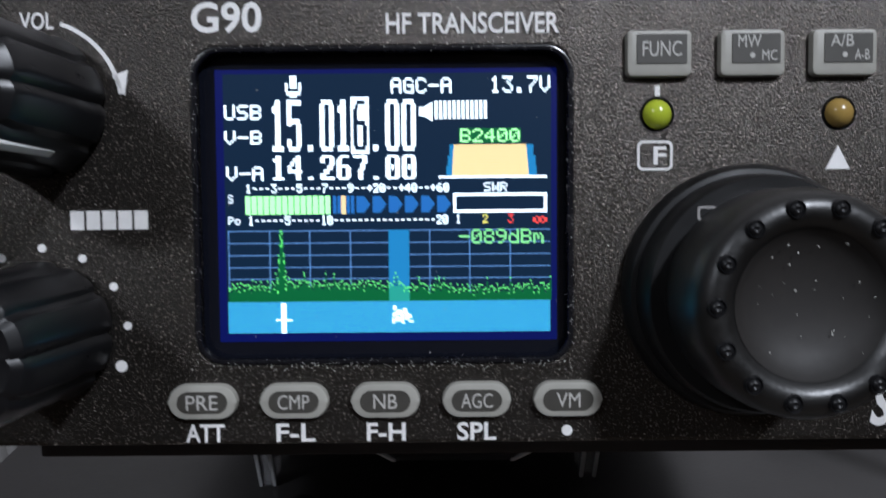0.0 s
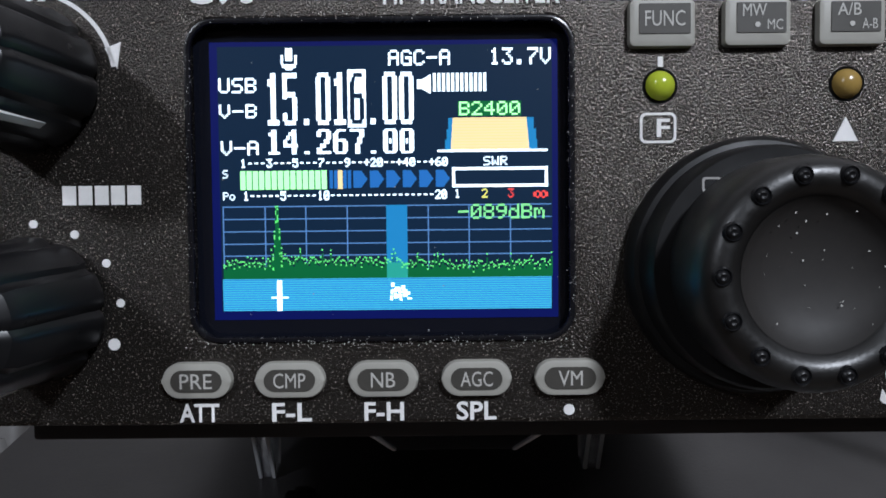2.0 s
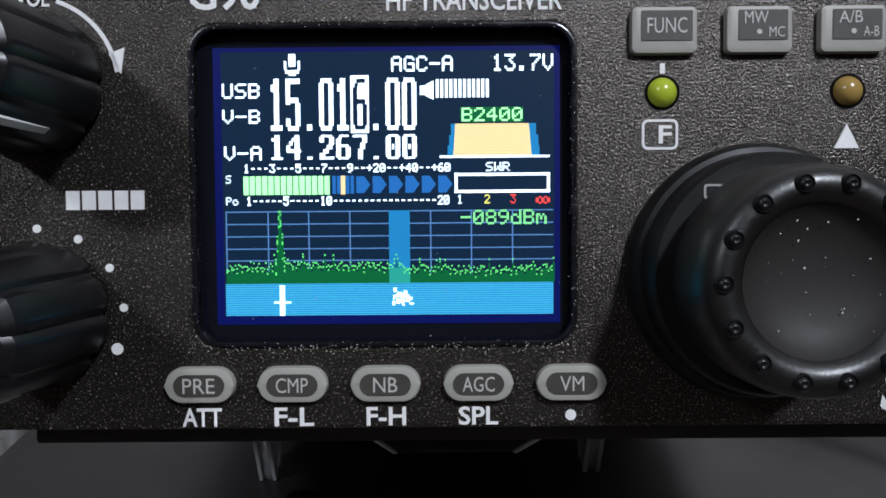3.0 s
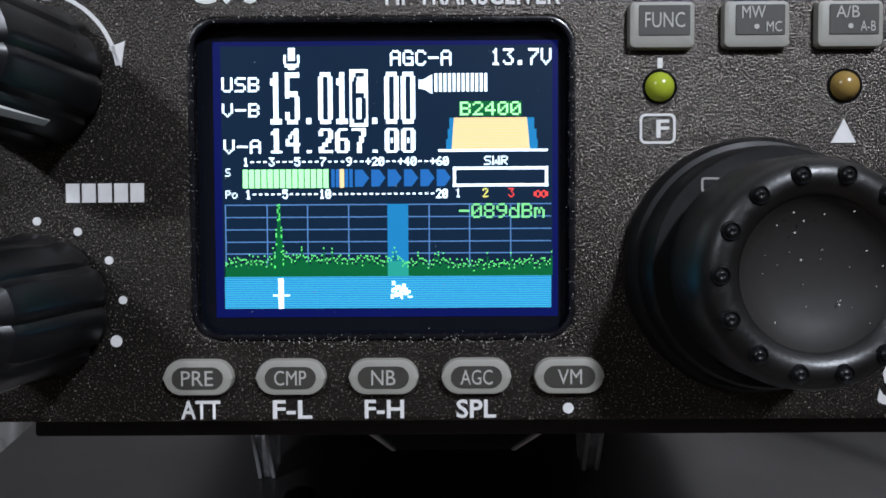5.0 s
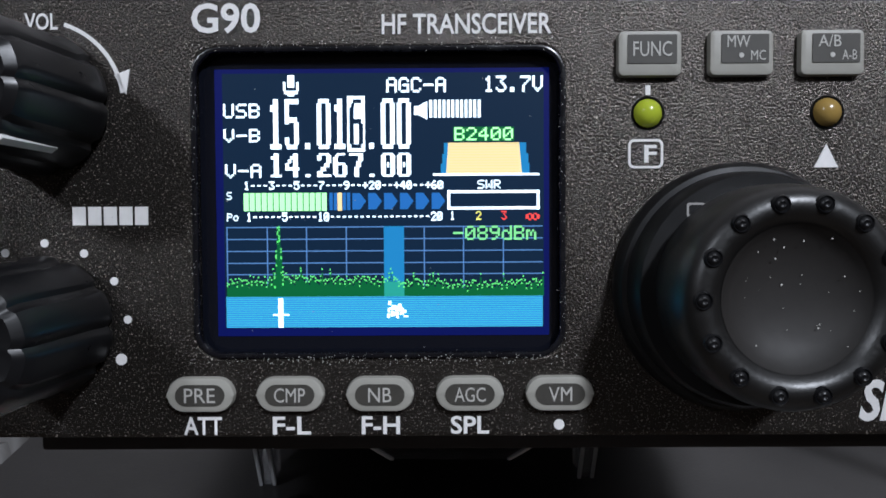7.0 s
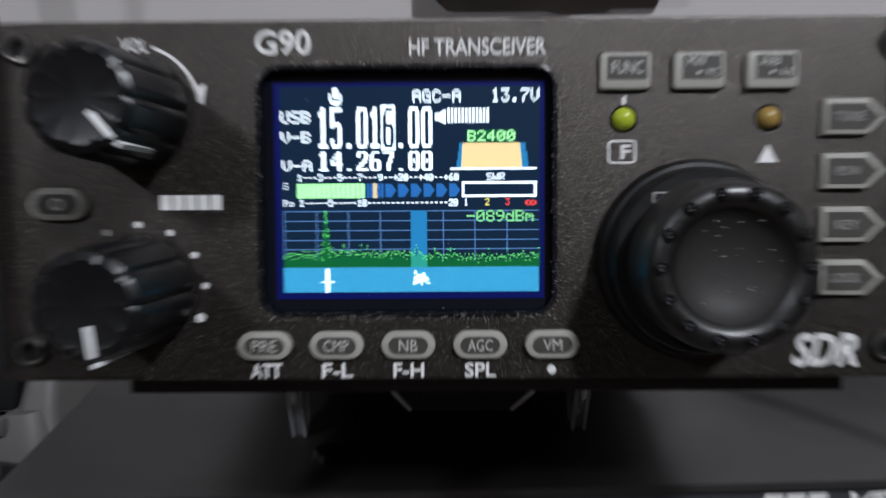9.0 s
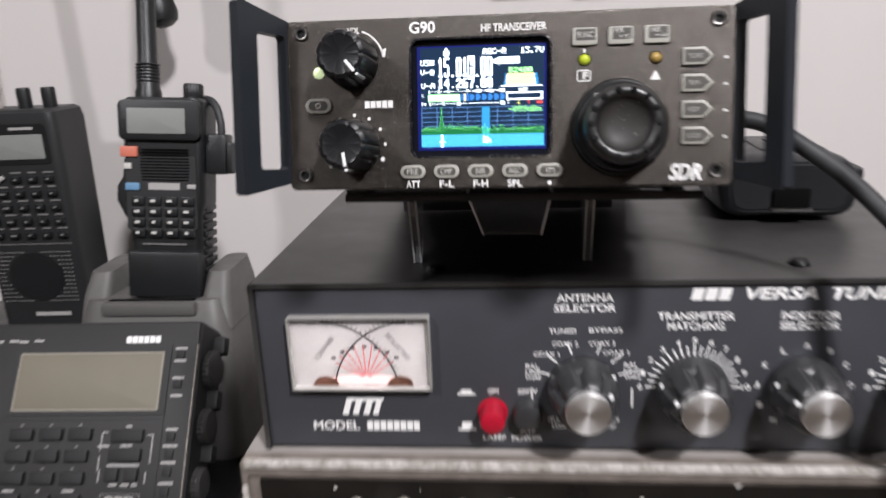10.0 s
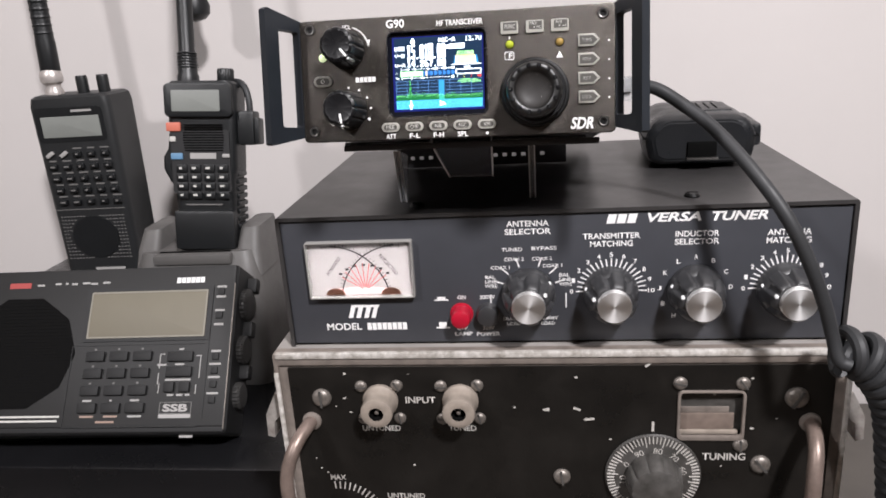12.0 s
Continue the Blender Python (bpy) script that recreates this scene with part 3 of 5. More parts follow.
for i, v in enumerate((10.0, 3.15, -3.65, -10.45)):
    z = v * MM
    o = [(0.0464, z - 0.0023), (0.0522, z - 0.0023), (0.0545, z), (0.0522, z + 0.0023), (0.0464, z + 0.0023)]
    k = shape("button", o, -0.0009, 0.001, GREY_BTN, radio, "arrow-ended grey button with dark legend field", bevel=0.0004)
    shape("legend_field", [(0.0470, z - 0.0016), (0.0518, z - 0.0016), (0.0535, z), (0.0518, z + 0.0016), (0.0470, z + 0.0016)], -0.0010, -0.0008, DARK_BTN, k)
    words("legend", ("TUNE", "POW", "KEY", "LOCK")[i], 0.0496, z, (0.0036, 0.0029, 0.0027, 0.0036)[i], 0.0012, -0.00106, DIM_PRINT, k)
    shape("printed_dot", circle(0.0004, 12, 0.0576, z - 0.0004), -0.0001, 0, PRINT, radio)
k = shape("power_button", rrect(0.0074, 0.0042, 0.0021, cx=-0.0511, cz=-0.0004), -0.0009, 0.001, GREY_BTN, radio, "oval grey power button", bevel=0.0004)
shape("legend_field", rrect(0.0054, 0.0026, 0.0013, cx=-0.0511, cz=-0.0004), -0.0010, -0.0008, DARK_BTN, k)
shape("power_symbol", circle(0.0008, 20, -0.0511, -0.0004), -0.00107, -0.0010, LEGEND, k, holes=[circle(0.0005, 20, -0.0511, -0.0004)])
part("status_lamp", lathe(bmesh.new(), [(0, 0.0012), (0.0007, 0.0011), (0.0013, 0.0007), (0.0016, 0)], 28, moved(-0.0509, 0, 0.0086)), LED_GREEN, radio, "lit pale green lamp")
for sx in (-1, 1):
    for sz in (-1, 1):
        b = lathe(bmesh.new(), [(0.0020, 0), (0.0020, 0.0004), (0.0017, 0.0008), (0.0010, 0.0008), (0.0010, 0.0001), (0, 0.0001)], 24, moved(sx * 0.0555, 0, sz * 0.0194 - 0.0001))
        s = part("screw", b, SCREW, radio, "black socket screw")
        part("screw_rim", lathe(bmesh.new(), [(0.0013, 0.00082), (0.0016, 0.00088), (0.0019, 0.00060), (0.00205, 0.0001)], 24, moved(sx * 0.0555, 0, sz * 0.0194 - 0.0001)), SCREW_RIM, s, "worn bright rim")
words("printed_label", "G90", -0.0219, 0.0199, 0.0071, 0.0031, -0.0001, PRINT, radio, fat=0.02)
words("printed_label", "HF TRANSCEIVER", 0.0028, 0.0192, 0.0174, 0.0021, -0.0001, PRINT, radio, fat=0.015)
blocks("maker_mark", -0.0342, -0.0003, 0.0081, 0.0019, -0.0001, 5, PRINT, radio)
words("printed_label", "SDR", 0.0477, -0.0199, 0.0084, 0.0044, -0.0001, PRINT, radio, shear=0.25, fat=0.03)
words("printed_label", "VOL", -0.0409, 0.0197, 0.0034, 0.0017, -0.0001, PRINT, radio, fat=0.015)
arc, a0, a1 = [], radians(72), radians(8)
for i in range(15):
    a = a0 + (a1 - a0) * i / 14
    arc.append((-0.0412 + 0.0088 * math.cos(a), 0.0112 + 0.0088 * math.sin(a)))
for i in range(14, -1, -1):
    a = a0 + (a1 - a0) * i / 14
    arc.append((-0.0412 + 0.0084 * math.cos(a), 0.0112 + 0.0084 * math.sin(a)))
shape("printed_arc", arc, -0.0001, 0, PRINT, radio)
shape("printed_arrow", [(-0.0335, 0.0142), (-0.0319, 0.0148), (-0.0323, 0.0122)], -0.0001, 0, PRINT, radio)
for i in range(7):
    a = radians(118 - 28.5 * i)
    if i in (0, 1, 2, 3, 4, 5):
        shape("printed_dot", circle(0.00042 if i < 5 else 0.0006, 14, -0.0412 + 0.0086 * math.cos(a), -0.0117 + 0.0086 * math.sin(a)), -0.0001, 0, PRINT, radio)
shape("printed_dot", circle(0.0006, 14, -0.0480, -0.0168), -0.0001, 0, PRINT, radio)


def fluted_knob(parent, x, z, angle):
    k = part("knob", lathe(bmesh.new(), [(0.0073, 0), (0.0073, 0.0012), (0.0070, 0.002), (0.0066, 0.0125), (0.0061, 0.0137), (0.0052, 0.0142), (0.0045, 0.0140), (0, 0.0139)], 96, moved(x, -0.0006, z), 10, 0.075), KNOB, parent, "black fluted knob with white pointer")
    b = bmesh.new()
    m = moved(x, -0.0006, z) @ Matrix.Rotation(radians(angle), 4, "Y")
    cube(b, 0, -0.0142, 0.0040, 0.0008, 0.0004, 0.0036, 0.0001, m)
    cube(b, 0, -0.0096, 0.00672, 0.0008, 0.0088, 0.0005, 0.0001, m)
    part("pointer", b, WHITE, k)
    return k


fluted_knob(radio, -0.0412, 0.0112, 140)
fluted_knob(radio, -0.0412, -0.0117, 172)

# main tuning dial
dm = moved(0.0305, 0, -0.0079)
part("dial_collar", lathe(bmesh.new(), [(0.0127, 0), (0.0127, 0.0012), (0.0122, 0.0020), (0.0117, 0.0021), (0.0115, 0.0050), (0.0112, 0.0054), (0, 0.0054)], 64, dm), COLLAR, radio, "round black collar behind the dial")
dial = part("tuning_dial", lathe(bmesh.new(), [(0.0098, 0.0050), (0.0098, 0.0066), (0.0101, 0.0074), (0.0100, 0.0115), (0.0098, 0.0129), (0.0093, 0.0139), (0.0086, 0.0144), (0.0078, 0.0145), (0.0070, 0.0142), (0.0064, 0.0134)], 72, dm), DIAL, radio, "large black tuning dial with a ring of dimples")
part("dial_face", lathe(bmesh.new(), [(0.0065, 0.0136), (0.0061, 0.0131), (0.0052, 0.0124), (0.0036, 0.0118), (0.0018, 0.0115), (0, 0.0114)], 64, dm), DIALFACE, dial, "shallow dished grey dial face")
for i in range(14):
    a = 2 * math.pi * i / 14
    m = dm @ moved(0.0083 * math.cos(a), 0, 0.0083 * math.sin(a))
    part("dimple", lathe(bmesh.new(), [(0, 0.01460), (0.00028, 0.01482), (0.00046, 0.01474), (0.00060, 0.01452), (0.00072, 0.01468), (0.00088, 0.0144)], 14, m), KNOB, dial)
shape("printed_box", rrect(0.0018, 0.0014, 0.0003, cx=0.0246, cz=-0.0001), -0.0055, -0.0053, DIM_PRINT, radio, holes=[rrect(0.0014, 0.0010, 0.0002, cx=0.0246, cz=-0.0001)])

# protective side handles: flat frames that flare forward and outward
for s in (-1, 1):
    b = bmesh.new()
    out = [(0, -0.0215), (0.0175, -0.0247), (0.0185, -0.0240), (0.0185, 0.0254), (0.0175, 0.0262), (0, 0.0226)]
    hole = rrect(0.0100, 0.0365, 0.0012, cx=0.0072, cz=0.0005)
    plate(b, out, -0.0016, 0.0016, [hole])
    # slab lies in x-z: lead its x towards the viewer and outwards
    d = Vector((s * 0.0083, -0.016, 0)).normalized()
    n = Vector((0, 0, 1)).cross(d)
    m = Matrix((d, n, Vector((0, 0, 1)))).transposed().to_4x4()
    b.transform(moved(s * 0.0605, 0.002, 0) @ m)
    bmesh.ops.recalc_face_normals(b, faces=b.faces[:])
    h = part("side_handle", b, HANDLE, radio, "blue-black flat metal guard handle", smooth=False)
    cb = cube(bmesh.new(), s * 0.0600, 0.020, 0, 0.0022, 0.038, 0.043, 0.0006)
    part("mounting_plate", cb, HANDLE, h)

# dust on the panel, the display and the dial
rd = random.Random(21)
dust = bmesh.new()


def fleck(x, z, y, s):
    a = rd.uniform(0, 3.1)
    k = rd.uniform(0.35, 1.0)
    c, q = math.cos(a) * s, math.sin(a) * s
    vs = [dust.verts.new((x + u * c - v * k * q, y, z + u * q + v * k * c)) for u, v in ((-1, -0.7), (1, -1), (0.8, 1), (-0.9, 0.8))]
    dust.faces.new(vs)


for _ in range(420):
    x, z = rd.uniform(-0.058, 0.058), rd.uniform(-0.0225, 0.0218)
    if abs(x + 0.0066) < 0.0205 and abs(z - 0.0009) < 0.0172:
        if abs(x + 0.0066) < 0.0186 and abs(z - 0.0009) < 0.0155 and rd.random() < 0.3:
            fleck(x, z, 0.0006, rd.uniform(0.00003, 0.00007))
        continue
    fleck(x, z, -0.00012, rd.uniform(0.00002, 0.00006))
for _ in range(340):
    x = -0.0066 + rd.uniform(-0.0195, 0.0195)
    z = 0.0009 + (-0.0162 if rd.random() < 0.65 else 0.0162) + rd.gauss(0, 0.0003)
    fleck(x, z, -0.00046, rd.uniform(0.00002, 0.00007))
for _ in range(150):
    x = -0.0066 + (-0.0188 if rd.random() < 0.5 else 0.0192) + rd.gauss(0, 0.0003)
    fleck(x, 0.0009 + rd.uniform(-0.015, 0.015), -0.00046, rd.uniform(0.00002, 0.00006))
for _ in range(26):
    a, r = rd.uniform(0, 6.28), 0.0060 * math.sqrt(rd.random())
    fleck(0.0308 + r * math.cos(a), -0.0079 + r * math.sin(a), -0.0115 - 0.0022 * (r / 0.0064) ** 2, rd.uniform(0.00003, 0.00010))
tagged(part("dust", dust, LEGEND, radio, "fine pale dust", smooth=False), kind="stuff")
# ---- clear stand under the transceiver ----
stand = thing("transceiver_stand", pose(0.005, 0.10, TUNER_TOP_Z), "clear acrylic desk stand with two fin legs under the transceiver", "stand")
under = stand.matrix_basis.inverted() @ RADIO
part("plate", cube(bmesh.new(), 0.0015, 0.052, -0.0249, 0.0960, 0.085, 0.0022, 0.0005, under), ACRYLIC, stand, "clear sloping support plate")
slope = under @ moved(0, 0.0085, -0.0256) @ Matrix.Rotation(radians(67.3), 4, "X")
fl = bmesh.new()
plate(fl, [(-0.0108, 0.0), (0.0130, 0.0), (0.0106, -0.0357), (-0.0084, -0.0357)], 0.0, 0.0022, m=slope)
lip = part("front_lip", fl, LIP, stand, "tapered clear tongue that slopes down and back")
# pale strips paint the lit edges of the tongue
for o in ([(-0.0111, 0.0), (-0.0105, 0.0), (-0.0081, -0.0357), (-0.0087, -0.0357)], [(0.0127, 0.0), (0.0133, 0.0), (0.0109, -0.0357), (0.0103, -0.0357)]):
    part("lip_edge", plate(bmesh.new(), o, -0.0002, 0.0023, m=slope), FIN_EDGE, lip, "pale strip painted for light in the acrylic edge", smooth=False)
part("front_beam", cube(bmesh.new(), 0.0040, 0.0100, -0.0262, 0.1010, 0.0040, 0.0024, 0.0005, under), SMOKE, stand, "dark glossy front edge of the support")
for x in (-0.0305, 0.0305):
    b = bmesh.new()
    # side fin: outline in y-z, thickness in x
    plate(b, [(-0.0080, 0.0262), (0.0005, 0.0002), (0.0055, 0.0002), (0.0140, 0.0200)], -0.0014, 0.0014, m=Matrix.Rotation(radians(90), 4, "Z"))
    fin = part("fin", b, FROST, stand, "clear side fin", at=moved(x, 0, 0))
    # pale strips paint the lit front edges of the fin
    for s in (-1, 1):
        e = bmesh.new()
        plate(e, [(-0.0085, 0.0262), (0.0000, 0.0002), (0.0008, 0.0002), (-0.0077, 0.0262)], s * 0.00125 - 0.0003, s * 0.00125 + 0.0003, m=Matrix.Rotation(radians(90), 4, "Z"))
        part("fin_edge", e, FIN_EDGE, fin, "pale strip painted for light in the acrylic edge")
# rear plate added to block reflections; small square holes make a row of light dots
rb = bmesh.new()
plate(rb, rrect(0.0960, 0.0125, 0.0006, cx=0.0015, cz=0.0066), 0.0790, 0.0810, [rrect(0.0025, 0.0024, 0.0003, cx=-0.0380 + 0.0053 * i, cz=0.0057) for i in range(15)])
part("rear_shade_plate", rb, SMOKE, stand, "dark rear plate added to shade the gap, with holes for dots of light", smooth=False)

# ---- antenna tuner ----
tz0, tz1 = 0.1500, TUNER_TOP_Z
tx0, tx1 = -0.0826, 0.1708
tmx = (tx0 + tx1) / 2
tuner = thing("antenna_tuner", moved(0, TUNER_Y, 0), "black antenna tuner with white-lettered panel, meter and four knobs", "antenna tuner")
# cover: an inverted tray with a narrow front lip
cw = tx1 - tx0
cov = bmesh.new()
g = 0.0018
plate(cov, [(tx0, tz0), (tx0 + g, tz0), (tx0 + g, tz1 - g), (tx1 - g, tz1 - g), (tx1 - g, tz0), (tx1, tz0), (tx1, tz1 - 0.0008), (tx1 - 0.0008, tz1), (tx0 + 0.0008, tz1), (tx0, tz1 - 0.0008)], -0.0012, 0.162)
part("cover", cov, TUNER_TOP, tuner, "satin black metal cover", smooth=False)
part("front_panel", cube(bmesh.new(), tmx, 0.0008, (tz0 + tz1) / 2 - 0.0005, cw - 0.0040, 0.0016, tz1 - tz0 - 0.0035, 0.0002), TUNER_FACE, tuner, "charcoal front panel with white lettering")
part("back_panel", cube(bmesh.new(), tmx, 0.158, (tz0 + tz1) / 2, cw - 0.0040, 0.0016, tz1 - tz0 - 0.004), TUNER_FACE, tuner)
part("bottom", cube(bmesh.new(), tmx, 0.079, tz0 + 0.0012, cw - 0.0040, 0.155, 0.0016), TUNER_TOP, tuner)
for x, y in ((0.106, 0.0140), (-0.018, 0.0125)):
    b = lathe(bmesh.new(), [(0.0036, 0), (0.0036, 0.0006), (0.0027, 0.0016), (0.0012, 0.0019), (0, 0.0019)], 24)
    cube(b, 0, -0.0019, 0, 0.0045, 0.0004, 0.0007)
    part("cover_screw", b, SCREW, tuner, "black round-head screw", at=moved(x, y, tz1) @ Matrix.Rotation(radians(-90), 4, "X"))

P = -0.00012
W = lambda t, x, z, w, h, m=PRINT, **k: words("printed_label", t, x * MM, z * MM, w * MM, h * MM, P, m, tuner, **k)
blocks("maker_mark", 0.0738, 0.2091, 0.0131, 0.0042, P, 3, PRINT, tuner, 0.25)
W("VERSA", 96.0, 209.2, 22.6, 4.2, shear=0.25, fat=0.03)
W("TUNER  II", 127.5, 209.0, 31.5, 4.2, shear=0.25, fat=0.03)
for t, x, z, w in (("ANTENNA", 32.8, 208.2, 18.8), ("SELECTOR", 32.8, 204.5, 20.5), ("TRANSMITTER", 69.3, 201.4, 24.8), ("MATCHING", 69.3, 197.8, 18.5), ("INDUCTOR", 105.9, 201.4, 18.4), ("SELECTOR", 105.9, 197.8, 18.8), ("ANTENNA", 144.0, 201.0, 18.0), ("MATCHING", 144.0, 197.4, 18.5)):
    W(t, x, z, w, 2.7, fat=0.018)
for t, x, z, w in (("TUNED", 25.5, 196.2, 9.2), ("BYPASS", 39.9, 196.5, 11.2), ("COAX 2", 26.3, 191.5, 8.8), ("COAX 2", 38.8, 191.6, 8.8), ("COAX 1", 20.0, 187.7, 8.6), ("COAX 1", 43.4, 188.2, 8.6), ("BAL", 15.2, 183.2, 4.6), ("LINE", 15.4, 181.0, 5.2), ("WIRE", 15.4, 178.8, 5.6), ("BAL", 48.7, 183.6, 4.6), ("LINE", 49.0, 181.4, 5.2), ("WIRE", 49.2, 179.2, 5.6), ("DUMMY", 25.0, 162.6, 9.0), ("LOAD", 25.2, 160.0, 6.2), ("DUMMY", 41.0, 162.6, 9.0), ("LOAD", 41.0, 160.0, 6.2)):
    W(t, x, z, w, 1.7, fat=0.01)
for t, x, z, w in (("ON", 1.5, 173.6, 3.8), ("300W", 13.4, 173.5, 7.0), ("OFF", 1.0, 158.0, 5.0), ("30W", 13.4, 158.0, 5.4), ("LAMP", 1.6, 155.2, 8.2), ("POWER", 13.2, 155.0, 10.8)):
    W(t, x, z, w, 2.0, fat=0.015)
for z, tall in ((173.6, 1.2), (159.6, 2.4)):
    b = flat(bmesh.new(), -0.0080, (z - 1.2) * MM, 0.0064, 0.0007, P)
    flat(b, -0.0080, (z - 0.8 + tall / 2) * MM, 0.0038, tall * MM, P)
    part("printed_symbol", b, PRINT, tuner, smooth=False)
W("MODEL", -55.6, 159.6, 17.0, 3.6, fat=0.02)
blocks("maker_mark", -0.0348, 0.1596, 0.0195, 0.0036, P, 8, PRINT, tuner)
bm = bmesh.new()
for i, (a, w) in enumerate(((-51.0, 2.2), (-47.3, 2.2), (-43.4, 2.2), (-40.0, 2.0))):
    plate(bm, [((a - w / 2 - 1) * MM, 0.1640), ((a + w / 2 - 1) * MM, 0.1640), ((a + w / 2 + 1) * MM, 0.1706), ((a - w / 2 + 1) * MM, 0.1706)], P, 0)
plate(bm, [(-0.0505, 0.1694), (-0.0380, 0.1694), (-0.0376, 0.1706), (-0.0502, 0.1706)], P - 0.00004, 0)
part("maker_mark", bm, PRINT, tuner, smooth=False)

# meter: cream frame, paper, crossed scales
mx0, mx1, mz0, mz1 = -0.0697, -0.0196, 0.1750, 0.2027
mcx, mcz = (mx0 + mx1) / 2, (mz0 + mz1) / 2
meter = shape("meter", rrect(mx1 - mx0, mz1 - mz0, 0.0008, cx=mcx, cz=mcz), -0.0035, 0.0, METER_FRAME, tuner, "backlit-style cross-needle meter with cream frame and a painted pink glow", [rrect(0.0486, 0.0262, 0.0006, cx=mcx, cz=mcz)], 0.0005)
shape("scale_paper", rrect(0.0490, 0.0266, 0.0006, cx=mcx, cz=mcz), -0.0010, 0.0, METER_PAPER, meter)


mpx = mcx + 0.0016  # the scales cross a little off the middle


def scale_arc(cx, cz, r, a0, a1, wd, material, name, ticks=0):
    b = bmesh.new()
    n = 26
    o = []
    for q in (r + wd / 2, r - wd / 2):
        row = [(cx + q * math.cos(radians(a0 + (a1 - a0) * i / n)), cz + q * math.sin(radians(a0 + (a1 - a0) * i / n))) for i in range(n + 1)]
        o += row if q > r else row[::-1]
    plate(b, o, -0.00115, -0.00105)
    for i in range(ticks):
        a = a0 + (a1 - a0) * (i + 0.5) / ticks
        flat(b, cx + (r + 0.0008) * math.cos(radians(a)), cz + (r + 0.0008) * math.sin(radians(a)), 0.0016 if i % 3 else 0.0024, 0.00022, -0.00115, a)
    part(name, b, material, meter, smooth=False)


scale_arc(mpx + 0.0165, 0.1722, 0.0282, 169, 93, 0.0006, METER_INK, "scale_arc", 22)
scale_arc(mpx - 0.0165, 0.1722, 0.0282, 11, 87, 0.0006, METER_INK, "scale_arc", 22)
words("scale_word", "FORWARD", -0.0572, 0.1907, 0.0105, 0.0018, -0.0012, METER_INK, meter, turn=52)
words("scale_word", "REFLECTED", -0.0312, 0.1910, 0.0122, 0.0018, -0.0012, METER_INK, meter, turn=-52)
words("scale_word", "WATTS", -0.0590, 0.1998, 0.0075, 0.0013, -0.0012, METER_INK, meter)
words("scale_word", "WATTS", -0.0290, 0.1998, 0.0075, 0.0013, -0.0012, METER_INK, meter)
b = bmesh.new()
for a in range(-58, 59, 14):
    l = 0.0098 + 0.0022 * math.cos(radians(a))
    flat(b, mpx + 0.5 * (0.003 + l) * math.sin(radians(a)), 0.1785 + 0.5 * (0.003 + l) * math.cos(radians(a)), 0.00035, l, -0.00115, -a)
part("red_scale", b, METER_RED, meter, smooth=False)
b = bmesh.new()
for i, a in enumerate(range(-48, 49, 16)):
    flat(b, mpx + 0.0150 * math.sin(radians(a)), 0.1785 + 0.0125 * math.cos(radians(a)), 0.0016, 0.0009, -0.00115)
part("scale_figures", b, METER_INK, meter, smooth=False)
# reddish glow at the foot of the scale, painted as a pink patch
shape("pink_band", [(-0.0625, 0.1768), (-0.0265, 0.1768), (-0.0305, 0.1793), (mcx, 0.1806), (-0.0585, 0.1793)], -0.00112, -0.00104, METER_PINK, meter)
for x in (-0.0575, -0.0310):
    b = bmesh.new()
    plate(b, [(x + 0.0046 * math.cos(radians(a)), 0.1766 + 0.0032 * math.sin(radians(a))) for a in range(0, 181, 15)], -0.0018, -0.0010)
    part("needle_pivot", b, METER_BROWN, meter)
lens = shape("meter_glass", rrect(0.0468, 0.0248, 0.0006, cx=mcx, cz=mcz), -0.0030, -0.0027, clear("meter_lens", (1, 1, 1), 0.02), meter, "clear meter window")
lens.visible_shadow = False

# push buttons
rb = lathe(bmesh.new(), [(0.0054, 0), (0.0054, 0.0006), (0.0046, 0.0008), (0.0046, 0.0070), (0.0041, 0.0084), (0.0027, 0.0091), (0, 0.0092)], 32)
part("lamp_button", rb, RED_BTN, tuner, "red round push button", at=moved(0.0012, 0, 0.1655))
bb = lathe(bmesh.new(), [(0.0056, 0), (0.0056, 0.0006), (0.0051, 0.0008), (0.0051, 0.0035), (0.0046, 0.0045), (0.003, 0.005), (0, 0.005)], 32)
part("power_button", bb, TKNOB, tuner, "black round push button", at=moved(0.0134, 0, 0.1652))


def tuner_knob(x, z, pointer):
    k = part("knob", lathe(bmesh.new(), [(0.0117, 0.0004), (0.0121, 0.0015), (0.0121, 0.0040), (0.0117, 0.0068), (0.0109, 0.0088), (0.0098, 0.0096), (0, 0.0096)], 72), TKNOB, tuner, "black scalloped knob with spun aluminium cap", at=moved(x, 0, z))
    part("grip", lathe(bmesh.new(), [(0.0116, 0.0072), (0.0112, 0.0100), (0.0104, 0.0140), (0.0095, 0.0168), (0.0084, 0.0178), (0, 0.0178)], 112, None, 7, 0.15, 1.6), TKNOB, k, "scalloped finger grip")
    cap = part("cap", lathe(bmesh.new(), [(0.0073, 0.0176), (0.0073, 0.0200), (0.0070, 0.0205), (0.005, 0.0204), (0, 0.0203)], 48), SPUN, k, "spun aluminium disc")
    b = bmesh.new()
    m = Matrix.Rotation(radians(pointer), 4, "Y")
    lathe(b, [(0.0008, 0.0066), (0.0008, 0.0074), (0, 0.0076)], 10, m @ moved(0, 0, 0.0116))
    lathe(b, [(0.0008, 0.0170), (0.0008, 0.0182), (0, 0.0184)], 10, m @ moved(0, 0, 0.0090))
    part("pointer_dot", b, WHITE, k)
    return k


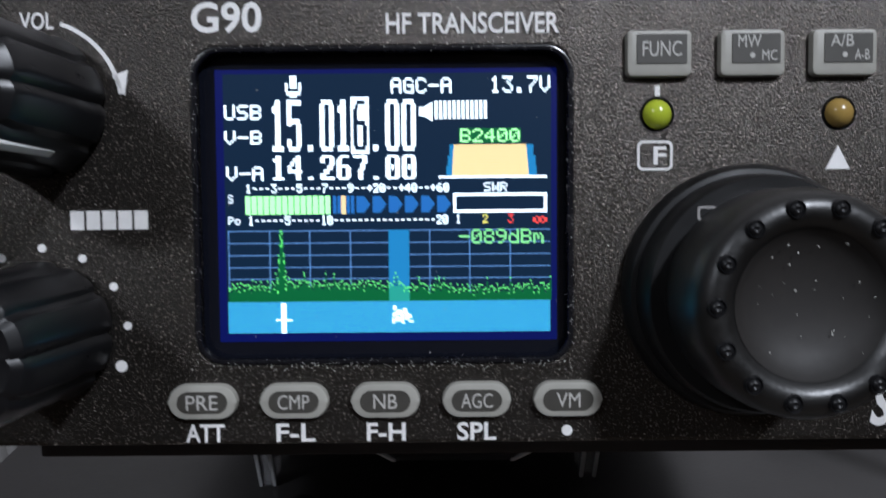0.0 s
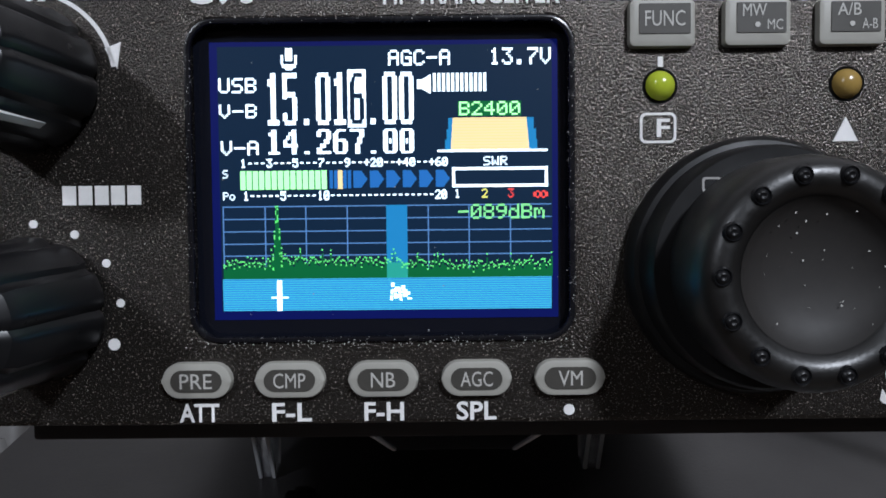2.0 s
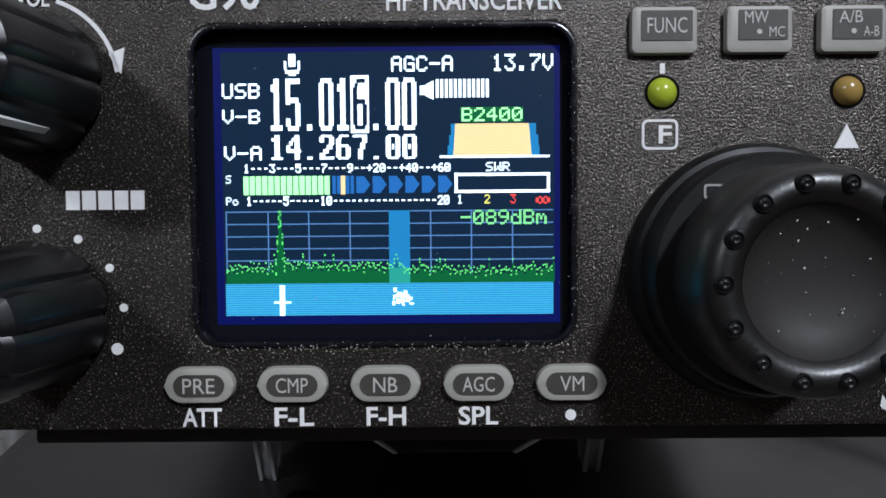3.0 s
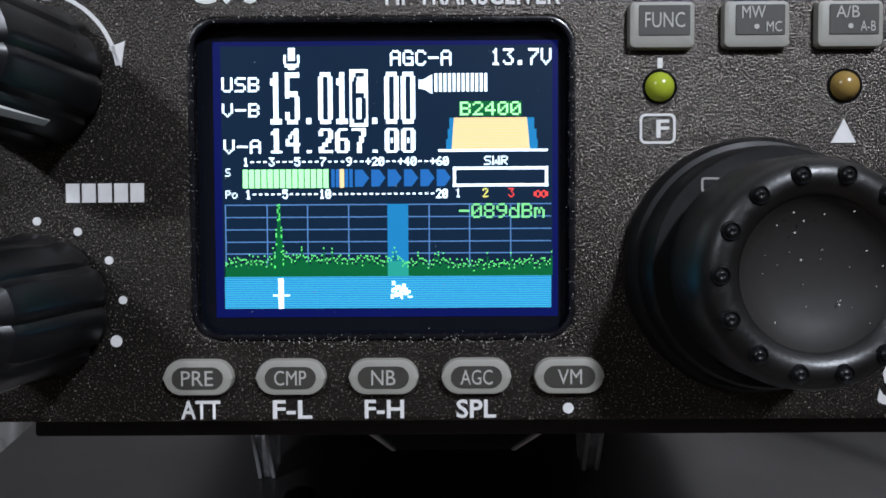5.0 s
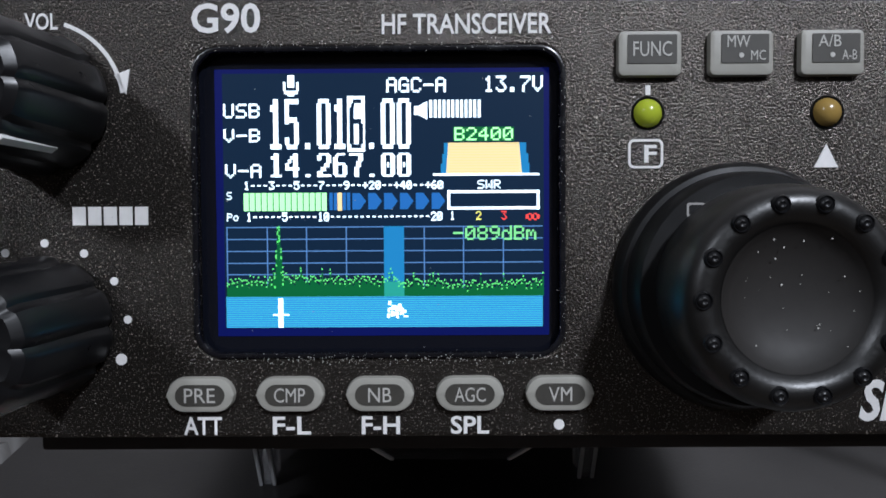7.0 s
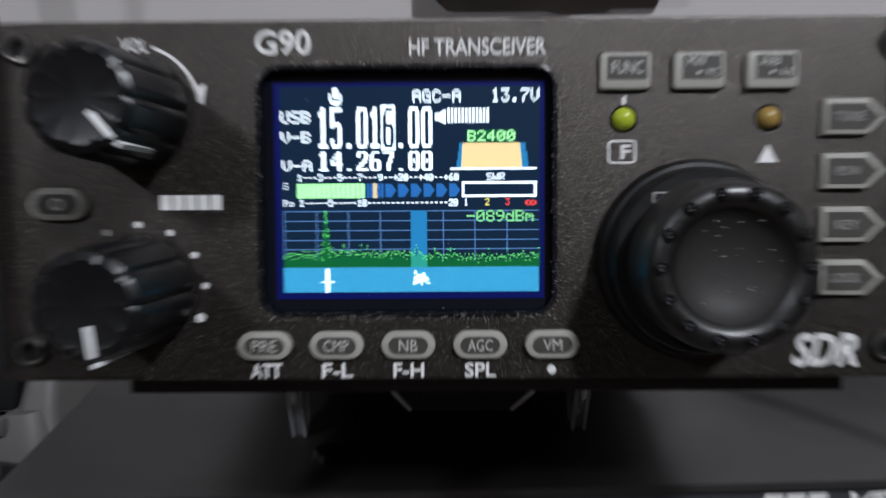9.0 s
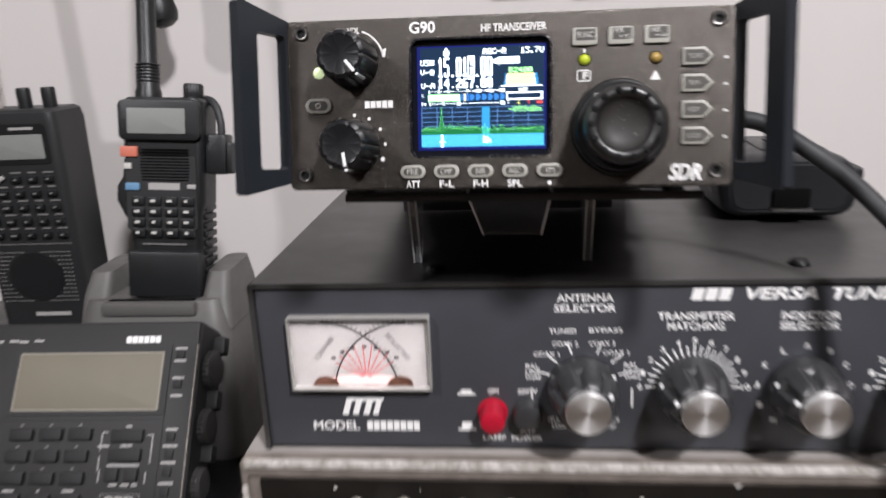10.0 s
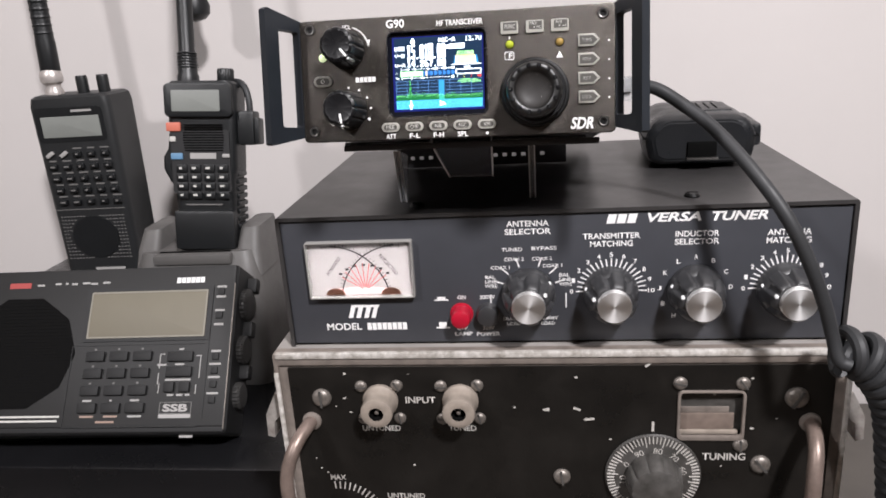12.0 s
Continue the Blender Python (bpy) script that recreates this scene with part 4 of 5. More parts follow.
def spun():
    m = mat("spun_cap", (0.94, 0.93, 0.92), 0.48, 1.0)
    b = m.node_tree.nodes["Principled BSDF"]
    b.inputs["Anisotropic"].default_value = 0.6
    b.inputs["Anisotropic Rotation"].default_value = 0.25
    t = m.node_tree.nodes.new("ShaderNodeTangent")
    t.direction_type, t.axis = "RADIAL", "Y"
    m.node_tree.links.new(t.outputs[0], b.inputs["Tangent"])
    return m


SPUN = spun()
KZ = 0.1756
for x, a in ((0.0324, 55), (0.0689, -72), (0.1057, -70), (0.1435, -72)):
    tuner_knob(x, KZ, a)
# dial marks
def dial_mark(x, z, w, h, turn=0.0):
    part("dial_mark", flat(bmesh.new(), x, z, w, h, P, turn), PRINT, tuner, smooth=False)


for x in (0.0694, 0.1440):
    for i in range(21):
        a = radians(180 - i * 9)
        r0, r1 = 0.0108, 0.0157 if i % 2 == 0 else 0.0152
        q = (r0 + r1) / 2
        dial_mark(x + q * math.cos(a), KZ - 0.0002 + q * math.sin(a), r1 - r0, 0.0006, math.degrees(a))
    for i in range(11):
        a = radians(180 - i * 18)
        W(str(i), x * 1000 + 17.6 * math.cos(a), KZ * 1000 - 0.2 + 17.2 * math.sin(a), 1.5 if i < 10 else 3.0, 2.1, fat=0.02)
for i, ch in enumerate("HIJKLABCDEFG"):
    a = radians(235 - i * 29.0)
    if i < 9:
        W(ch, 105.8 + 15.3 * math.cos(a), 175.5 + 15.2 * math.sin(a), 1.7, 2.1, fat=0.02)
for a in (162, 138, 110, 70, 42, 18):
    q = 0.0146
    dial_mark(0.0328 + q * math.cos(radians(a)), KZ + 0.0005 + q * math.sin(radians(a)), 0.0046, 0.0006, a)
dial_mark(0.0493, 0.1712, 0.0006, 0.0070)
dial_mark(0.0150, 0.1712, 0.0006, 0.0070)
# ---- old surplus tuning box under the tuner ----
BX0, BX1, BZ1 = -0.0905, 0.1725, 0.1496
bcx = (BX0 + BX1) / 2
box = thing("surplus_tuning_unit", moved(0, BOX_Y, 0), "worn black military tuning unit with ceramic terminals and bare metal edges", "tuning unit")
b = bmesh.new()
cube(b, bcx, 0.105, (BZ1 + TABLE_Z) / 2, BX1 - BX0, 0.200, BZ1 - TABLE_Z, 0.0015)
part("case", b, CASE_TOP, box, "scratched grey metal case with chipped edges")
fr = bmesh.new()
plate(fr, rrect(BX1 - BX0, BZ1 - TABLE_Z, 0.0015, cx=bcx, cz=(BZ1 + TABLE_Z) / 2), 0.0, 0.006, [rrect(BX1 - BX0 - 0.0046, BZ1 - TABLE_Z - 0.0082, 0.001, cx=bcx, cz=(BZ1 + TABLE_Z) / 2 - 0.0022)], 0.0006)
part("rim", fr, PINKISH, box, "brown primed rim")
we = cube(bmesh.new(), bcx, 0.0006, BZ1 - 0.0012, BX1 - BX0 - 0.003, 0.0030, 0.0030, 0.0009)
part("worn_edge", we, EDGE, box, "bright chipped top edge")
for x_ in (BX0 + 0.0010, BX1 - 0.0010):
    part("worn_edge", cube(bmesh.new(), x_, 0.0004, (BZ1 + TABLE_Z) / 2 - 0.004, 0.0022, 0.0026, BZ1 - TABLE_Z - 0.012, 0.0007), EDGE, box, "bright chipped side edge")
ir = bmesh.new()
plate(ir, rrect(BX1 - BX0 - 0.0046, BZ1 - TABLE_Z - 0.0082, 0.001, cx=bcx, cz=(BZ1 + TABLE_Z) / 2 - 0.0022), 0.0012, 0.006, [rrect(BX1 - BX0 - 0.0140, BZ1 - TABLE_Z - 0.0110, 0.001, cx=bcx, cz=(BZ1 + TABLE_Z) / 2 - 0.0026)])
part("inner_edge", ir, PINKISH, box, "brown primed inner edge")
part("front_panel", plate(bmesh.new(), rrect(BX1 - BX0 - 0.0130, BZ1 - TABLE_Z - 0.0100, 0.001, cx=bcx, cz=(BZ1 + TABLE_Z) / 2 - 0.0026), 0.0008, 0.004, [rrect(0.0285, 0.0240, 0.002, cx=0.1136, cz=0.1165)]), OLD_BLACK, box, "scuffed black panel with engraved lettering", smooth=False)
YP = 0.0007
OW = lambda t, x, z, w, h, **k: words("engraved_label", t, x * MM, z * MM, w * MM, h * MM, YP, OLD_PRINT, box, **k)
OW("INPUT", -20.3, 124.4, 14.6, 3.4, fat=0.02)
OW("UNTUNED", -40.6, 109.0, 19.0, 3.0, fat=0.02)
OW("TUNED", -1.0, 109.2, 13.4, 3.0, fat=0.02)
OW("TUNING", 120.4, 94.6, 19.4, 3.8, fat=0.02)
OW("MAX", -65.4, 80.6, 8.0, 3.0, fat=0.02)
OW("UNTUNED", -31.5, 70.2, 19.0, 3.0, fat=0.02)
b = bmesh.new()
for i in range(14):
    a = radians(95 - i * 6.5)
    flat(b, -0.0655 + 0.0220 * math.cos(a), 0.0540 + 0.0220 * math.sin(a), 0.0042, 0.0007, YP, math.degrees(a))
part("engraved_scale", b, OLD_PRINT, box, smooth=False)
rs = random.Random(8)
for i in range(26):
    x, z = rs.uniform(-0.078, 0.155), rs.uniform(0.066, 0.141)
    s = rs.uniform(0.0003, 0.0009) * (1.8 if rs.random() < 0.15 else 1)
    o = [(x + s * rs.uniform(0.6, 1.6) * math.cos(k), z + s * rs.uniform(0.4, 1) * math.sin(k)) for k in (0, 1, 2, 3, 4, 5)]
    shape("paint_chip", o, YP, 0.0009, OLD_PRINT, box)
for x, z, w, t in ((0.0533, 0.1196, 0.0034, -20), (0.0590, 0.1142, 0.0046, 5), (0.0853, 0.1425, 0.0036, 40)):
    bar("paint_chip", x, z, w, 0.0012, YP, OLD_PRINT, box, t)


def slot_screw(parent, x, z, r, turn, material=NICKEL, y=0.0008):
    b = lathe(bmesh.new(), [(r, 0), (r * 0.98, r * 0.18), (r * 0.8, r * 0.42), (r * 0.45, r * 0.55), (0, r * 0.58)], 28)
    k = part("screw", b, material, parent, "dull nickel slotted screw", at=moved(x, y, z))
    part("slot", cube(bmesh.new(), 0, -r * 0.5, 0, r * 1.75, r * 0.26, r * 0.26, 0, Matrix.Rotation(radians(turn), 4, "Y")), OLD_KNOB, k)
    return k


for x, z, r, a in ((-0.0686, 0.1258, 0.0048, 88), (0.1503, 0.1257, 0.0052, -62), (0.0996, 0.1330, 0.0032, 10), (0.1270, 0.1327, 0.0032, 52), (0.1273, 0.1010, 0.0034, 88), (0.1368, 0.0908, 0.0046, 50), (0.0458, 0.0828, 0.0042, 82)):
    slot_screw(box, x, z, r, a)
for cx in (-0.0395, -0.0010):
    t = part("terminal", lathe(bmesh.new(), [(0.0084, 0), (0.0086, 0.002), (0.0076, 0.0034), (0.0074, 0.0095), (0.0077, 0.0110), (0.0074, 0.0125), (0.0058, 0.0131), (0.0034, 0.0129)], 40), CERAMIC, box, "stained cream ceramic binding post", at=moved(cx, 0.0008, 0.1248) @ Matrix.Rotation(radians(4), 4, "X"))
    part("bore", lathe(bmesh.new(), [(0.0035, 0.0130), (0.0032, 0.007), (0, 0.010)], 28), HOLE, t)
    part("contact", lathe(bmesh.new(), [(0.0010, 0.0080), (0.0010, 0.0114), (0.0005, 0.0117), (0, 0.0117)], 12), NICKEL, t)
    for dx, dz, a in ((-0.0092, 0.0096, 0), (0.0082, 0.0100, 60), (0.0086, -0.0076, 80), (-0.0092, -0.0078, 20)):
        slot_screw(box, cx + dx, 0.1222 + dz, 0.0030, a)
# window with a lit-coloured drum behind it
wf = bmesh.new()
plate(wf, rrect(0.0300, 0.0256, 0.0026, cx=0.1136, cz=0.1165), -0.0006, 0.001, [rrect(0.0272, 0.0222, 0.0016, cx=0.1136, cz=0.1172)], 0.0005)
win = part("dial_window", wf, PINKISH, box, "small window over a cream dial drum")
part("window_back", cube(bmesh.new(), 0.1136, 0.0046, 0.1165, 0.0284, 0.0006, 0.0238), OLD_KNOB, win)
part("drum", cube(bmesh.new(), 0.1126, 0.0038, 0.1118, 0.0240, 0.0014, 0.0084, 0.0004), DRUM, win, "cream drum")
part("drum_step", cube(bmesh.new(), 0.1116, 0.0041, 0.1176, 0.0215, 0.0010, 0.0030, 0.0003), PINKISH, win)
part("drum_rail", cube(bmesh.new(), 0.1134, 0.0030, 0.1066, 0.0262, 0.0018, 0.0020, 0.0004), CERAMIC, win, "pale rail below the drum")
# tuning dial and knob
dz_ = 0.0850
dl = part("tuning_dial", lathe(bmesh.new(), [(0.0218, 0.0005), (0.0222, 0.0014), (0.0216, 0.0022), (0.0170, 0.0026), (0, 0.0026)], 72), OLD_KNOB, box, "round engraved dial plate with pale graduations", at=moved(0.0882, 0.0008, dz_))
b = bmesh.new()
for i in range(72):
    a = radians(i * 5 + 1)
    ln = 0.0034 if i % 5 else 0.0050
    flat(b, (0.0213 - ln / 2) * math.cos(a), (0.0213 - ln / 2) * math.sin(a), ln, 0.00045, -0.0030, math.degrees(a), 0.0006)
part("graduations", b, OLD_PRINT, dl, smooth=False)
for t, a in (("90", 118), ("80", 82), ("70", 48), ("60", 14), ("0", 152), ("10", 186)):
    words("figure", t, 0.0140 * math.cos(radians(a)), 0.0140 * math.sin(radians(a)), 0.0026 * len(t) * 0.8, 0.0030, -0.0028, OLD_PRINT, dl, turn=a - 90)
part("knob", lathe(bmesh.new(), [(0.0128, 0.0026), (0.0132, 0.004), (0.0120, 0.013), (0.0112, 0.0145), (0.0090, 0.0155), (0, 0.0158)], 80, None, 10, 0.06), OLD_KNOB, dl, "worn grey-black pointer knob")
bar("index_line", 0.0880, 0.1104, 0.0012, 0.0052, YP, OLD_PRINT, box)
# carrying handles: bent rods with a worn finish
for s, x, e in ((-1, -0.0750, -0.0090), (1, 0.1570, -0.0040)):
    pts = smooth_path([(x, 0.001, 0.1130), (x + e * 0.15, -0.006, 0.1126), (x + e * 0.55, -0.0145, 0.1075), (x + e * 0.95, -0.0195, 0.0960), (x + e, -0.0205, 0.0800), (x + e, -0.0205, 0.0450), (x + e * 0.55, -0.0145, 0.0200), (x + e * 0.15, -0.006, 0.0130), (x, 0.001, 0.0120)], 8)
    part("carry_handle", tube(bmesh.new(), pts, 0.0033, 16), COPPERY, box, "bent metal carrying handle with worn paint")
    part("handle_foot", lathe(bmesh.new(), [(0.0048, 0), (0.0046, 0.0012), (0.0036, 0.0018), (0, 0.0018)], 24), PINKISH, box, at=moved(x, 0.0008, 0.1130))
# side catches
for s, x in ((-1, BX0), (1, BX1)):
    b = bmesh.new()
    pr = [(0, 0.1240), (0.0040, 0.1250), (0.0100, 0.1130), (0.0105, 0.1010), (0.0070, 0.1000), (0.0062, 0.1090), (0.0020, 0.1130), (0, 0.1120)]
    plate(b, [(x + s * p, z) for p, z in pr], 0.006, 0.020)
    part("side_catch", b, BARE, box, "bent pale metal side catch", smooth=False)

# ---- microphone on the tuner ----
mic = thing("hand_microphone", pose(0.1205, TUNER_Y + 0.067, TUNER_TOP_Z, 0, 0, -4) @ Matrix.Diagonal((1.0, 1.0, 0.88, 1.0)), "black plastic hand microphone lying on the tuner", "microphone")


def loft(bm, rings, m=None):
    """Skins closed rings of equal length, capped at both ends."""
    t = bmesh.new()
    rows = [[t.verts.new(p) for p in r] for r in rings]
    n = len(rows[0])
    for a, c in zip(rows, rows[1:]):
        for i in range(n):
            t.faces.new((a[i], a[(i + 1) % n], c[(i + 1) % n], c[i]))
    t.faces.new(rows[0])
    t.faces.new(rows[-1])
    bmesh.ops.recalc_face_normals(t, faces=t.faces[:])
    return merge(bm, t, m)


def section(w, h, r, y, z0, n=5):
    return [(x, y, z + z0 + h / 2) for x, z in rrect(w, h, r, n)]


def mic_section(w, h, y, z0, chamfer):
    o = [(-w / 2 + chamfer * 1.1, 0), (w / 2 - chamfer * 1.1, 0), (w / 2 - chamfer * 0.3, chamfer * 0.5), (w / 2, h * 0.45), (w / 2, h * 0.62), (w / 2 - chamfer * 0.7, h * 0.9), (w / 2 - chamfer * 1.6, h), (-w / 2 + chamfer * 1.6, h), (-w / 2 + chamfer * 0.7, h * 0.9), (-w / 2, h * 0.62), (-w / 2, h * 0.45), (-w / 2 + chamfer * 0.3, chamfer * 0.5)]
    return [(x, y, z0 + z) for x, z in o]


b = loft(bmesh.new(), [mic_section(0.046, 0.022, 0.0, 0.006, 0.005), mic_section(0.0535, 0.0275, 0.003, 0.003, 0.006), mic_section(0.0555, 0.0300, 0.010, 0.0015, 0.007), mic_section(0.0560, 0.0310, 0.040, 0.0, 0.007), mic_section(0.0540, 0.0300, 0.065, 0.0, 0.007), mic_section(0.046, 0.026, 0.080, 0.001, 0.007)])
bmesh.ops.bevel(b, geom=b.edges[:], offset=0.0009, segments=2, affect="EDGES")
body = part("body", b, MIC, mic, "rounded black shell")
# black block in place of a shaded socket opening
part("cable_socket", cube(bmesh.new(), 0.0005, 0.0004, 0.0122, 0.0142, 0.004, 0.0086, 0.0006), HOLE, mic, "rectangular socket drawn as a dark block for its inner shade")
part("socket_lip", cube(bmesh.new(), 0.0005, -0.0016, 0.0072, 0.0155, 0.0046, 0.0012, 0.0004), SCREW_RIM, mic)
part("seam", cube(bmesh.new(), 0, 0.0335, 0.0185, 0.0566, 0.064, 0.0004), HOLE, mic)
part("push_to_talk_bar", cube(bmesh.new(), 0.0275, 0.030, 0.0175, 0.0065, 0.042, 0.013, 0.0025), MIC, mic, "glossy side push-to-talk bar")
part("top_pad", cube(bmesh.new(), 0.004, 0.030, 0.0308, 0.026, 0.030, 0.0030, 0.0012), MIC, mic, "raised grille pad")
for i in range(4):
    # slot shade drawn as a thin black strip
    part("pad_slot", cube(bmesh.new(), -0.002 + i * 0.004, 0.030, 0.0323, 0.0010, 0.022, 0.0003), HOLE, mic)

# ---- microphone cable ----
cable = thing("microphone_cable", moved(0, 0, 0), "dark grey rubber cable with clear plug and coiled end", "cable")
run = smooth_path([(0.0800, 0.0860, 0.2655), (0.0880, 0.0830, 0.2635), (0.0965, 0.0790, 0.2580), (0.1080, 0.0700, 0.2487), (0.1195, 0.0550, 0.2345), (0.1299, 0.0450, 0.2189), (0.1385, 0.0420, 0.2018), (0.1462, 0.0420, 0.1831), (0.1505, 0.0420, 0.1690), (0.1530, 0.0400, 0.1600), (0.1568, 0.0390, 0.1580)], 10)
part("cord", tube(bmesh.new(), run, 0.0027, 16), CABLE, cable, "smooth grey-black cord")
axis = smooth_path([(0.1560, 0.0480, 0.1600), (0.1640, 0.0480, 0.1585), (0.1740, 0.0470, 0.1490), (0.1810, 0.0470, 0.1350), (0.1850, 0.0480, 0.1150), (0.1890, 0.0480, 0.0800), (0.1900, 0.0500, 0.0200), (0.1920, 0.0520, -0.0450)], 60)
pts, ph = [], 2.4
for i, p in enumerate(axis):
    d = (axis[min(i + 1, len(axis) - 1)] - axis[max(i - 1, 0)]).normalized()
    e1 = d.cross(Vector((0, 1, 0))).normalized()
    e2 = d.cross(e1)
    if i:
        ph += 2 * math.pi * (p - axis[i - 1]).length / 0.0058
    pts.append(p + 0.0078 * (math.cos(ph) * e1 + math.sin(ph) * e2))
fine = smooth_path(pts, 3)
part("coil", tube(bmesh.new(), fine, 0.0029, 10), CABLE, cable, "coiled section of the cord")
b = cube(bmesh.new(), 0.0725, 0.0875, 0.2640, 0.0150, 0.0090, 0.0095, 0.0008)
plug = part("plug", b, PLUG, cable, "clear plastic modular plug")
part("latch", cube(bmesh.new(), 0.0715, 0.0825, 0.2650, 0.0120, 0.0012, 0.0040, 0.0003, None), PLUG, plug)
part("wire_guide", cube(bmesh.new(), 0.0752, 0.0880, 0.2640, 0.0040, 0.0050, 0.0062, 0.0006), CABLE, plug, "dark wires inside the plug")
part("contacts", cube(bmesh.new(), 0.0710, 0.0895, 0.2630, 0.0050, 0.0010, 0.0060), NICKEL, plug)
part("cord_sheath", tube(bmesh.new(), [(0.0745, 0.0875, 0.2645), (0.0770, 0.0872, 0.2650), (0.0810, 0.0858, 0.2654)], 0.0029, 16), CABLE, plug)

# ---- black cabinet under the portable radio ----
cab = thing("equipment_cabinet", moved(-0.28, 0.128, TABLE_Z), "black cabinet carrying the portable and handheld radios", "cabinet")
part("body", cube(bmesh.new(), 0, 0.133, 0.0522, 0.350, 0.266, 0.1044, 0.002), CABINET, cab)
part("riser", cube(bmesh.new(), -0.052, 0.214, 0.1295, 0.150, 0.100, 0.061, 0.002), CABINET, cab)
CAB_Z = TABLE_Z + 0.099

# ---- portable radio leaning back ----
TILT_P = 36.0
port = thing("portable_radio", pose(-0.2550, 0.133, CAB_Z + 0.0178, -TILT_P, 0, 1.5) @ Matrix.Diagonal((1.02, 1.02, 1.02, 1.0)), "black portable world receiver with tan display, leaning back on the cabinet", "portable radio")
PW, PH, PD = 0.187, 0.114, 0.030
part("body", cube(bmesh.new(), 0.0015, PD / 2 + 0.001, PH / 2, PW + 0.003, PD, PH, 0.004, None, 3), PORT_DARK, port, "black rear shell")
part("front", cube(bmesh.new(), 0.0012, 0.0018, PH / 2 + 0.002, PW + 0.001, 0.004, PH - 0.006, 0.0012), PORT, port, "dark grey front")
part("bright_edge", cube(bmesh.new(), PW / 2 + 0.0016, 0.0006, 0.052, 0.0008, 0.0012, 0.098, 0.0003), NICKEL, port)
part("kickstand", cube(bmesh.new(), 0, 0.052, 0.022, 0.07, 0.003, 0.075, 0.001, moved(0, 0.000, 0.0) @ Matrix.Rotation(radians(14), 4, "X")), PORT_DARK, port)
# display
LX, LZ = 0.0393, 0.0815
shape("display_frame", rrect(0.0850, 0.0350, 0.001, cx=LX, cz=LZ), -0.0010, 0.0005, PORT_DARK, port, "black display surround")
shape("display", rrect(0.0772, 0.0292, 0.0006, cx=LX, cz=LZ), -0.0014, 0.0, LCD_TAN, port, "blank tan display", bevel=0.0003)
shape("display_rim", rrect(0.0784, 0.0304, 0.0008, cx=LX, cz=LZ), -0.0016, -0.0005, LCD_RIM, port, "pale display edge", [rrect(0.0764, 0.0284, 0.0006, cx=LX, cz=LZ)])
PP = -0.0004
blocks("maker_mark", 0.0655, 0.1035, 0.0190, 0.0036, PP, 6, PRINT, port)
# loudspeaker grille: round field of fine slats
for i in range(34):
    z = 0.0190 + i * 0.0022
    c = 1 - ((z - 0.0560) / 0.0378) ** 2
    if c > 0.02:
        hw = 0.0385 * math.sqrt(c)
        part("grille_slat", cube(bmesh.new(), -0.0465, -0.00035, z, 2 * hw, 0.0004, 0.0010), GRILLE, port)
shape("grille_field", circle(0.0400, 10, -0.0465, 0.0560), -0.0003, 0.0, GRILLE, port, "black perforated loudspeaker field")
bar("red_badge", -0.0520, 0.1030, 0.0150, 0.0036, PP, RED_PRINT, port)
for x, w in ((-0.0375, 0.005), (-0.0255, 0.004), (-0.0195, 0.002), (-0.0140, 0.004), (-0.0060, 0.005), (-0.0005, 0.005), (0.0080, 0.005)):
    bar("printed_mark", x, 0.1032 + 0.0004 * math.sin(x * 900), w, 0.0013, PP, DIM_PRINT, port)
for z in (0.0125, 0.0095):
    bar("printed_line", -0.0340, z, 0.0460 if z > 0.01 else 0.0440, 0.0013, PP, LEGEND, port)
# key field
for r in range(4):
    for c in range(3):
        x, z = 0.0070 + 0.0156 * c + 0.0004 * (3 - r), 0.0535 - 0.0119 * r
        part("key", cube(bmesh.new(), x, -0.0010, z, 0.0120, 0.0030, 0.0068, 0.0008), PORT_KEY, port, "black rubber key")
        if r < 3:
            bar("key_mark", x - 0.001, z + 0.0052, 0.0014, 0.0013, PP, FAINT_PRINT, port)
        else:
            bar("key_mark", x - 0.001, z + 0.0052, 0.0060 if c != 1 else 0.0015, 0.0013, PP, DIM_PRINT, port)
            bar("key_mark", x, z - 0.0056, 0.0090, 0.0013, PP, BROWN_PRINT if c < 2 else DIM_PRINT, port)
bar("key_mark", 0.0195, 0.0085, 0.0120, 0.0014, PP, BROWN_PRINT, port)
for x, z, w, h in ((0.0575, 0.0525, 0.0165, 0.0070), (0.0575, 0.0420, 0.0165, 0.0070), (0.0520, 0.0315, 0.0068, 0.0070), (0.0620, 0.0315, 0.0068, 0.0070)):
    part("key", cube(bmesh.new(), x + 0.0068, -0.0010, z, w, 0.0030, h, 0.0008), PORT_KEY, port, "black rubber key")
for x, z, w, h in ((0.0440, 0.0495, 0.0006, 0.010), (0.0440, 0.0375, 0.0006, 0.008), (0.0705, 0.0455, 0.0006, 0.016), (0.0690, 0.0530, 0.0030, 0.0006), (0.0455, 0.0545, 0.0030, 0.0006), (0.0450, 0.0310, 0.0006, 0.007), (0.0690, 0.0300, 0.0006, 0.006)):
    bar("printed_line", x + 0.0068, z, w, h, PP, DIM_PRINT, port)
for x, z, w in ((0.0575, 0.0578, 0.003), (0.0572, 0.0472, 0.006), (0.0455, 0.0470, 0.006), (0.0570, 0.0366, 0.0165), (0.0530, 0.0262, 0.004), (0.0590, 0.0262, 0.004), (0.0640, 0.0262, 0.003)):
    bar("key_mark", x + 0.0068, z, w, 0.0013, PP, DIM_PRINT, port)
words("printed_label", "SSB", 0.0640, 0.0175, 0.0160, 0.0052, PP - 0.0001, DIM_PRINT, port, fat=0.04)
